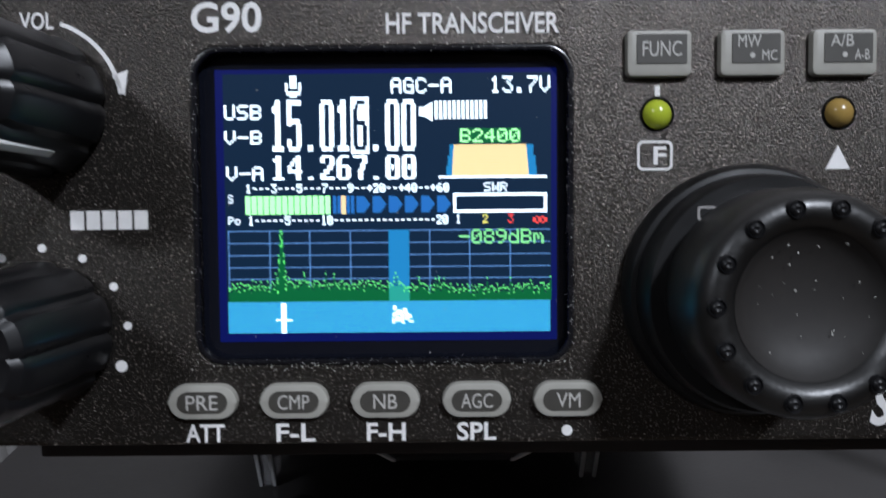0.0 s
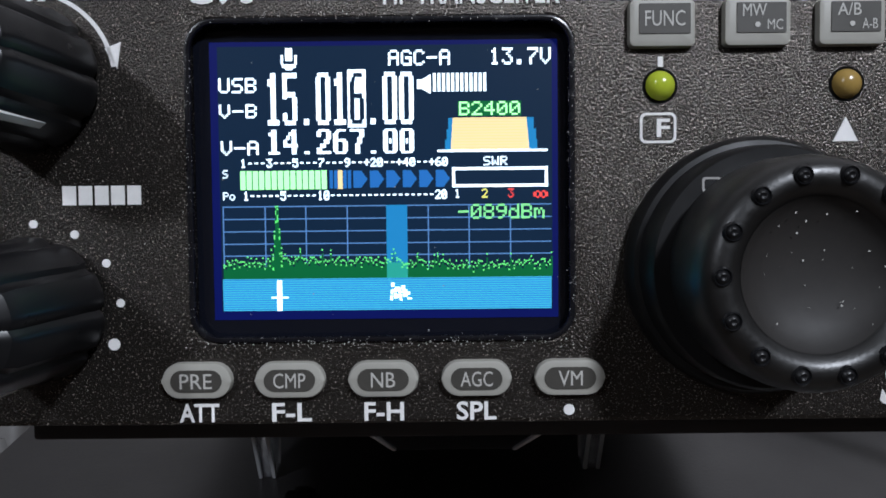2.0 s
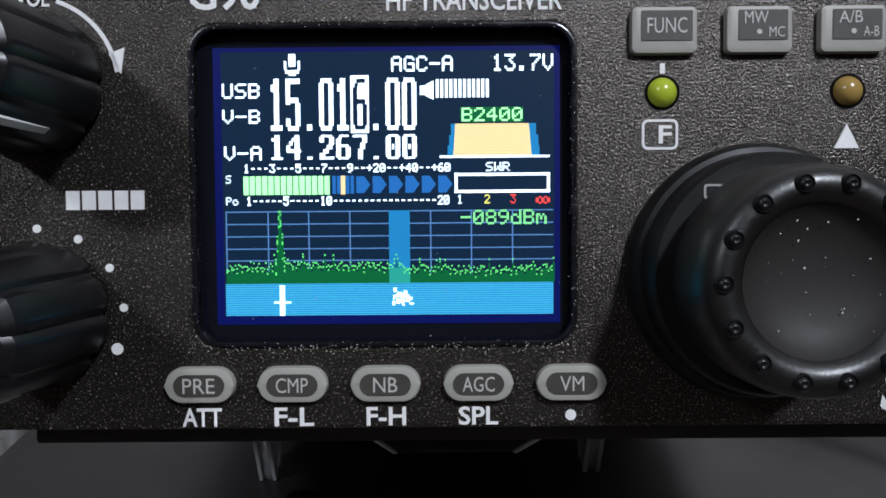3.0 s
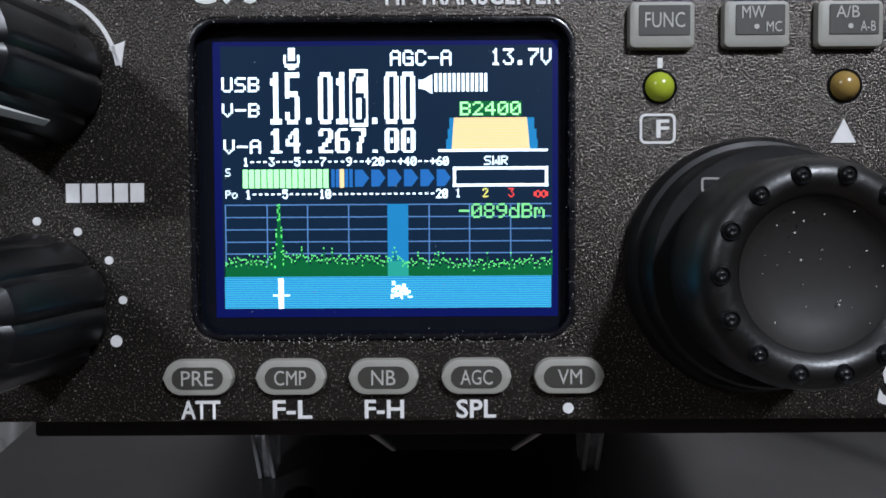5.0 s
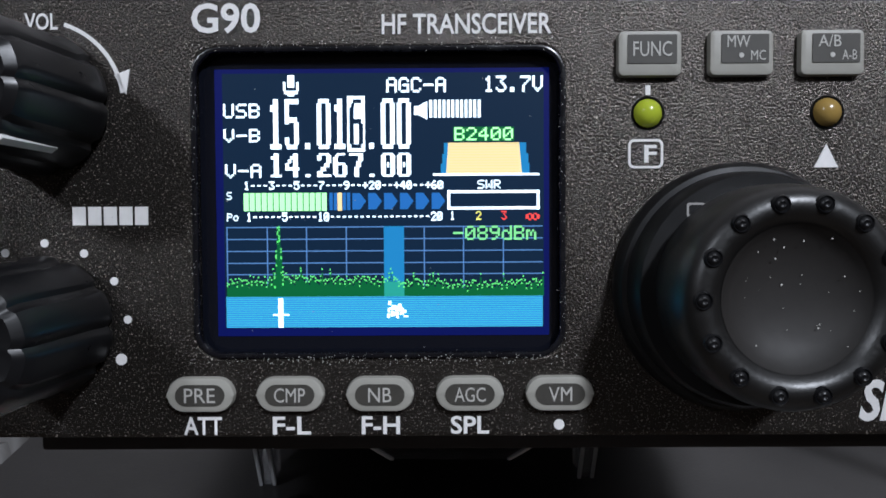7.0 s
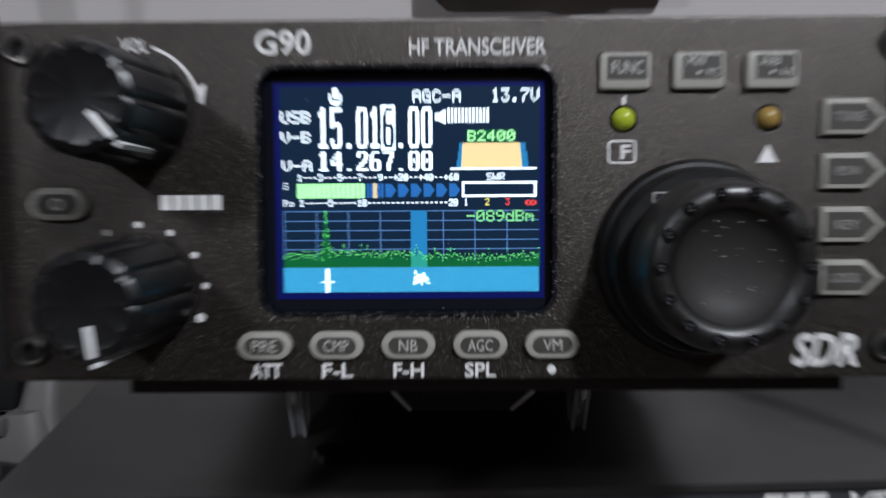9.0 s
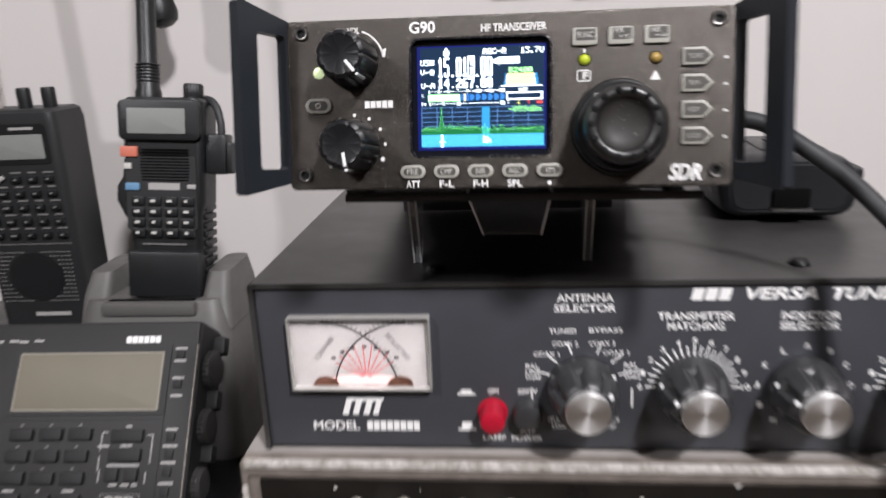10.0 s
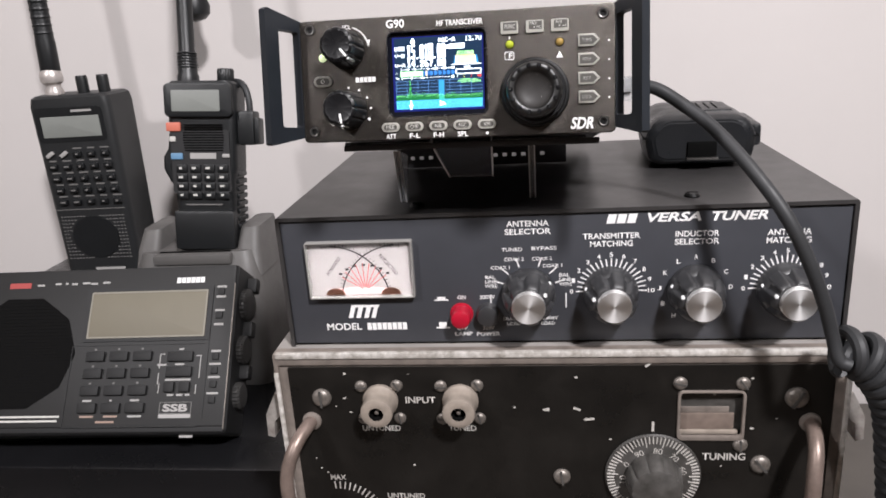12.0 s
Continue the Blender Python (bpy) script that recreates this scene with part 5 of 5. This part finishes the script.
shape("printed_frame", rrect(0.0205, 0.0080, 0.0004, cx=0.0640, cz=0.0175), PP, 0.0, FAINT_PRINT, port, "", [rrect(0.0197, 0.0072, 0.0003, cx=0.0640, cz=0.0175)])
bar("printed_bar", 0.0640, 0.0120, 0.0205, 0.0026, PP, DIM_PRINT, port)
for z0 in (0.0985, 0.0920, 0.0830, 0.0740, 0.0560, 0.0470, 0.0380, 0.0270):
    bar("key_mark", 0.0868, z0, 0.0062 if z0 > 0.05 else 0.0075, 0.0014, PP, DIM_PRINT, port)
for z0 in (0.0955, 0.0800, 0.0520, 0.0425, 0.0330, 0.0225):
    part("side_key", cube(bmesh.new(), 0.0868, -0.0004, z0, 0.0042, 0.0022, 0.0046, 0.0005), PORT_KEY, port)
for x0, z0, w, h in ((0.0815, 0.0560, 0.0005, 0.09), (-0.0085, 0.0330, 0.0005, 0.056), (0.0350, 0.0052, 0.0870, 0.0006), (0.0350, 0.0615, 0.0870, 0.0006)):
    part("moulded_groove", cube(bmesh.new(), x0, -0.0003, z0, w, 0.0006, h), PORT_DARK, port)
bar("foot_mark", 0.0700, -0.0010, 0.0085, 0.0016, 0.0052, DIM_PRINT, port)
for z0, r, y in ((0.0900, 0.0105, 0.014), (0.0600, 0.0095, 0.014), (0.0310, 0.0085, 0.013)):
    k = lathe(bmesh.new(), [(r * 0.86, 0), (r, 0.0012), (r, 0.0060), (r * 0.86, 0.0072), (r * 0.5, 0.0076), (0, 0.0076)], 60, None, 20, 0.06)
    part("thumb_wheel", k, WHEEL, port, "black ribbed side wheel", at=moved(PW / 2, y + 0.002, z0) @ Matrix.Rotation(radians(90), 4, "Z"))
for z0, y in ((0.104, 0.022), (0.074, 0.020), (0.044, 0.020)):
    part("socket_cover", cube(bmesh.new(), PW / 2 + 0.004, y, z0, 0.010, 0.008, 0.010, 0.0015), PORT_DARK, port)

# the lower half of the front is shallower than the upper
for ob in port.children:
    if ob.name.split(".")[0] not in ("thumb_wheel", "kickstand"):
        for v in ob.data.vertices:
            if v.co.z < 0.066:
                v.co.z = 0.066 - (0.066 - v.co.z) * 0.90

# ---- handheld radio in its charger ----
HX, HY = -0.2060, 0.260
cr = thing("charger_cradle", pose(-0.2140, 0.2760, CAB_Z), "dark grey desktop charger cradle holding a handheld radio", "charger")
b = bmesh.new()
loft(b, [[(x, y, 0.0055) for x, y in rrect(0.108, 0.084, 0.012)], [(x, y, 0.030) for x, y in rrect(0.106, 0.082, 0.012)], [(x, y + 0.003, 0.085) for x, y in rrect(0.098, 0.068, 0.012)], [(x, y + 0.006, 0.104) for x, y in rrect(0.090, 0.056, 0.012)]])
part("body", b, CRADLE, cr, "dark grey moulded housing")
for s in (-1, 1):
    b = loft(bmesh.new(), [[(x + s * 0.040, y + 0.006, 0.085) for x, y in rrect(0.020, 0.060, 0.006)], [(x + s * 0.039, y + 0.009, 0.105) for x, y in rrect(0.018, 0.052, 0.006)], [(x + s * 0.0385, y + 0.013, 0.118) for x, y in rrect(0.015, 0.040, 0.006)]])
    part("side_wing", b, CRADLE, cr, "raised side wing")
part("front_rest", cube(bmesh.new(), 0, -0.022, 0.100, 0.060, 0.012, 0.008, 0.002), CRADLE, cr)
ht = thing("handheld_radio", pose(HX, HY, CAB_Z + 0.1045, -9, 3, 3) @ Matrix.Diagonal((0.92, 0.92, 0.92, 1.0)), "black handheld two-way radio standing in its charger", "handheld radio")
b = loft(bmesh.new(), [[(x, y + 0.015, z) for x, y in rrect(w, 0.030, 0.006)] for w, z in ((0.046, 0.0), (0.048, 0.010), (0.049, 0.056), (0.0535, 0.064), (0.0550, 0.100), (0.0560, 0.124), (0.0545, 0.1305), (0.048, 0.1330))])
part("body", b, HT, ht, "black plastic shell")
shape("face", rrect(0.0470, 0.0500, 0.003, cx=-0.0010, cz=0.0700), -0.0010, 0.001, HT_GREY, ht, "dark grey lower face")
fa = bmesh.new()
plate(fa, rrect(0.0540, 0.0262, 0.004, cx=-0.0005, cz=0.1181), -0.0035, 0.001, (), 0.0012)
part("display_housing", fa, HT, ht, "raised black display housing")
shape("display", rrect(0.0385, 0.0165, 0.001, cx=-0.0020, cz=0.1175), -0.0040, -0.003, LCD_GREY, ht, "blank grey-green display", bevel=0.0003)
for i in range(11):
    # black strip painted as the shade in a speaker slot
    part("speaker_slot", cube(bmesh.new(), 0.0020, -0.0012, 0.0790 + i * 0.0020, 0.0330 - abs(i - 5) * 0.0004, 0.0006, 0.0009), HOLE, ht)
part("orange_key", cube(bmesh.new(), -0.0215, -0.0012, 0.0975, 0.0115, 0.0030, 0.0070, 0.001), ORANGE, ht, "orange call key")
part("grey_key", cube(bmesh.new(), -0.0228, -0.0010, 0.0880, 0.0050, 0.0020, 0.0040, 0.0006), LEGEND, ht)
part("blue_key", cube(bmesh.new(), -0.0200, -0.0012, 0.0745, 0.0095, 0.0024, 0.0050, 0.0008), BLUE, ht, "blue key")
bar("maker_mark", 0.0010, 0.0748, 0.0210, 0.0046, -0.0012, DIM_PRINT, ht)
part("pale_key", cube(bmesh.new(), 0.0195, -0.0012, 0.0748, 0.0060, 0.0024, 0.0030, 0.0008), DIM_PRINT, ht)
for r in range(4):
    for c in range(4):
        x, z = -0.0165 + c * 0.0110, 0.0650 - r * 0.0071
        k = part("key", cube(bmesh.new(), x, -0.0014, z, 0.0088, 0.0024, 0.0058, 0.0008), HT, ht, "black key with pale legend")
        bar("legend", x - 0.0008, z + 0.0002, 0.0034 if (r + c) % 3 else 0.0024, 0.0017, -0.00275, LEGEND, k)
bar("printed_line", 0.0, 0.0362, 0.0300, 0.0010, -0.0012, FAINT_PRINT, ht)
part("battery", cube(bmesh.new(), 0, 0.0060, 0.0158, 0.0490, 0.020, 0.0316, 0.003), HT, ht, "black battery pack")
for i in range(9):
    part("side_rib", cube(bmesh.new(), 0.0250, 0.017, 0.012 + i * 0.0060, 0.0030, 0.020, 0.0042, 0.0012), HT, ht)
part("volume_knob", lathe(bmesh.new(), [(0.0062, 0), (0.0066, 0.002), (0.0066, 0.0085), (0.0058, 0.0100), (0, 0.0102)], 48, None, 16, 0.06), HT, ht, "black ribbed volume knob", at=moved(0.0165, 0.015, 0.1330) @ Matrix.Rotation(radians(-90), 4, "X"))
an = lathe(bmesh.new(), [(0.0085, 0), (0.0085, 0.006), (0.0075, 0.008), (0.0075, 0.020), (0.0064, 0.024), (0.0058, 0.090), (0.0045, 0.150), (0, 0.152)], 28)
for i in range(6):
    lathe(an, [(0.0073, 0.012 + i * 0.0022), (0.0082, 0.0126 + i * 0.0022), (0.0073, 0.0134 + i * 0.0022)], 28)
part("antenna", an, HT, ht, "thick black rubber antenna", at=moved(-0.0140, 0.015, 0.1315) @ Matrix.Rotation(radians(-90), 4, "X"))
k = part("accessory_plug", cube(bmesh.new(), 0.0345, 0.012, 0.0965, 0.0140, 0.018, 0.0270, 0.003), HT, ht, "black accessory plug on the side")
part("plug_cord", tube(bmesh.new(), smooth_path([(0.036, 0.012, 0.106), (0.0355, 0.012, 0.118), (0.0315, 0.014, 0.129), (0.022, 0.022, 0.1335), (0.002, 0.030, 0.1325)], 8), [0.0026] * 33, 12), CABLE, k)
part("plug_step", cube(bmesh.new(), 0.0425, 0.012, 0.0940, 0.0050, 0.014, 0.0210, 0.002), HT, k)
b = loft(bmesh.new(), [[(x + ox, y + 0.018, z) for x, y in rrect(w, 0.014, 0.0025)] for ox, w, z in ((-0.0235, 0.004, 0.046), (-0.0275, 0.010, 0.054), (-0.0305, 0.014, 0.064), (-0.0305, 0.013, 0.074), (-0.0285, 0.009, 0.080), (-0.0280, 0.007, 0.092), (-0.0262, 0.004, 0.100))])
part("side_clip", b, HT, ht, "black side clip")

# ---- tall scanner radio behind ----
sc = thing("scanner_radio", pose(-0.3262, 0.312, CAB_Z + 0.061, 0, 0, 2) @ Matrix.Diagonal((1.13, 1.0, 1.0, 1.0)), "charcoal handheld scanner with grey display and many small keys", "scanner radio")
b = loft(bmesh.new(), [[(x, y + 0.021, z) for x, y in rrect(w, d, 0.006)] for w, d, z in ((0.056, 0.040, 0.0), (0.0575, 0.041, 0.004), (0.0590, 0.042, 0.080), (0.0600, 0.043, 0.148), (0.0575, 0.042, 0.1545), (0.053, 0.038, 0.1565))])
part("body", b, SCAN, sc, "charcoal plastic shell")
shape("display_recess", rrect(0.0500, 0.0270, 0.003, cx=-0.001, cz=0.1340), -0.0008, 0.001, HT, sc, "black display surround")
shape("display", rrect(0.0430, 0.0165, 0.0008, cx=-0.0005, cz=0.1322), -0.0013, 0.0, LCD_GREY, sc, "blank grey display", bevel=0.0003)
bar("maker_mark", 0.0090, 0.1445, 0.0150, 0.0018, -0.0011, DIM_PRINT, sc)
for r in range(5):
    for c in range(5):
        x, z = -0.0205 + c * 0.0102 + (0.0006 * r), 0.1105 - r * 0.0098
        if r == 0 and c < 2:
            part("key", cube(bmesh.new(), 0, -0.0012, 0, 0.0066, 0.0024, 0.0032, 0.001, moved(x, 0, z) @ Matrix.Rotation(radians(-35), 4, "Y")), DIM_PRINT, sc, "pale slanted key")
            continue
        k = part("key", cube(bmesh.new(), x, -0.0014, z, 0.0062, 0.0026, 0.0042, 0.001), HT, sc, "small black key")
        bar("key_mark", x, z, 0.0018 if c > 1 else 0.0036, 0.0012, -0.0029, FAINT_PRINT, k)
        bar("printed_mark", x, z + 0.0044, 0.0052 if (r + c) % 2 else 0.0066, 0.0011, -0.0004, FAINT_PRINT, sc)
bar("face_step", 0.0, 0.0645, 0.0530, 0.0006, -0.0003, FAINT_PRINT, sc)
for i in range(13):
    for j in range(20):
        x, z = -0.0230 + j * 0.00245, 0.0225 + i * 0.0030
        if abs(x) < 0.0185 and abs(z - 0.0405) < 0.0185 and (x / 0.0185) ** 2 + ((z - 0.0405) / 0.0185) ** 2 < 1.0:
            continue
        bar("grille_bar", x, z, 0.0016, 0.0008, -0.0003, FAINT_PRINT, sc)
shape("speaker_field", circle(0.0178, 36, 0.0, 0.0405), -0.0003, 0.001, HT, sc)
bar("maker_mark", 0.0060, 0.0125, 0.0230, 0.0028, -0.0004, DIM_PRINT, sc)
for x in (0.0045, 0.0200):
    part("top_knob", lathe(bmesh.new(), [(0.0042, 0), (0.0042, 0.012), (0.0037, 0.0140), (0, 0.0142)], 30, None, 14, 0.05), HT, sc, "black top knob", at=moved(x, 0.018, 0.156) @ Matrix.Rotation(radians(-90), 4, "X"))
part("antenna_connector", lathe(bmesh.new(), [(0.0066, 0), (0.0066, 0.003), (0.0050, 0.006), (0.0052, 0.008), (0.0076, 0.010), (0.0080, 0.013), (0.0076, 0.017), (0.0058, 0.020)], 28), CONNECTOR, sc, "pale metal antenna connector", at=moved(-0.0185, 0.020, 0.156) @ Matrix.Rotation(radians(-90), 4, "X"))
an = lathe(bmesh.new(), [(0.0066, 0.018), (0.0069, 0.019), (0.0068, 0.040), (0.0063, 0.045), (0.0056, 0.150), (0.005, 0.170), (0, 0.171)], 28)
for i in range(14):
    lathe(an, [(0.0060, 0.046 + i * 0.006), (0.0067, 0.048 + i * 0.006), (0.0060, 0.050 + i * 0.006)], 28)
part("antenna", an, HT, sc, "ribbed black rubber antenna", at=moved(-0.0185, 0.020, 0.156) @ Matrix.Rotation(radians(-93), 4, "X"))

# ---- on the wall ----
hk = thing("hanging_rod", moved(-0.2285, 0.355, 0.3065), "black hanging rod with a round end, fixed to the wall", "rod")
part("rod", lathe(bmesh.new(), [(0.0, -0.002), (0.007, 0.0), (0.0112, 0.004), (0.0118, 0.010), (0.0100, 0.016), (0.0092, 0.020), (0.0092, 0.120), (0, 0.120)], 28, Matrix.Rotation(radians(-90), 4, "X")), HT, hk)
part("arm", tube(bmesh.new(), [(0, 0, 0.112), (0, 0.05, 0.112)], 0.006, 12), HT, hk)
wr = thing("wall_holder", moved(0.0735, 0.400, 0.3300), "black and grey holder bar mounted on the wall", "holder")
part("black_bar", cube(bmesh.new(), -0.038, -0.010, 0.008, 0.064, 0.020, 0.018, 0.004), HT, wr)
part("grey_bar", cube(bmesh.new(), 0.035, -0.010, 0.008, 0.070, 0.020, 0.016, 0.004), HT_GREY, wr)
part("pale_clip", cube(bmesh.new(), 0.005, -0.014, 0.005, 0.034, 0.016, 0.012, 0.003), NICKEL, wr)
wl = thing("wall_strip", moved(-0.165, 0.400, 0.3375), "dark strip mounted on the wall", "strip")
part("strip", cube(bmesh.new(), 0, -0.006, 0.008, 0.110, 0.012, 0.016, 0.003), HT, wl)
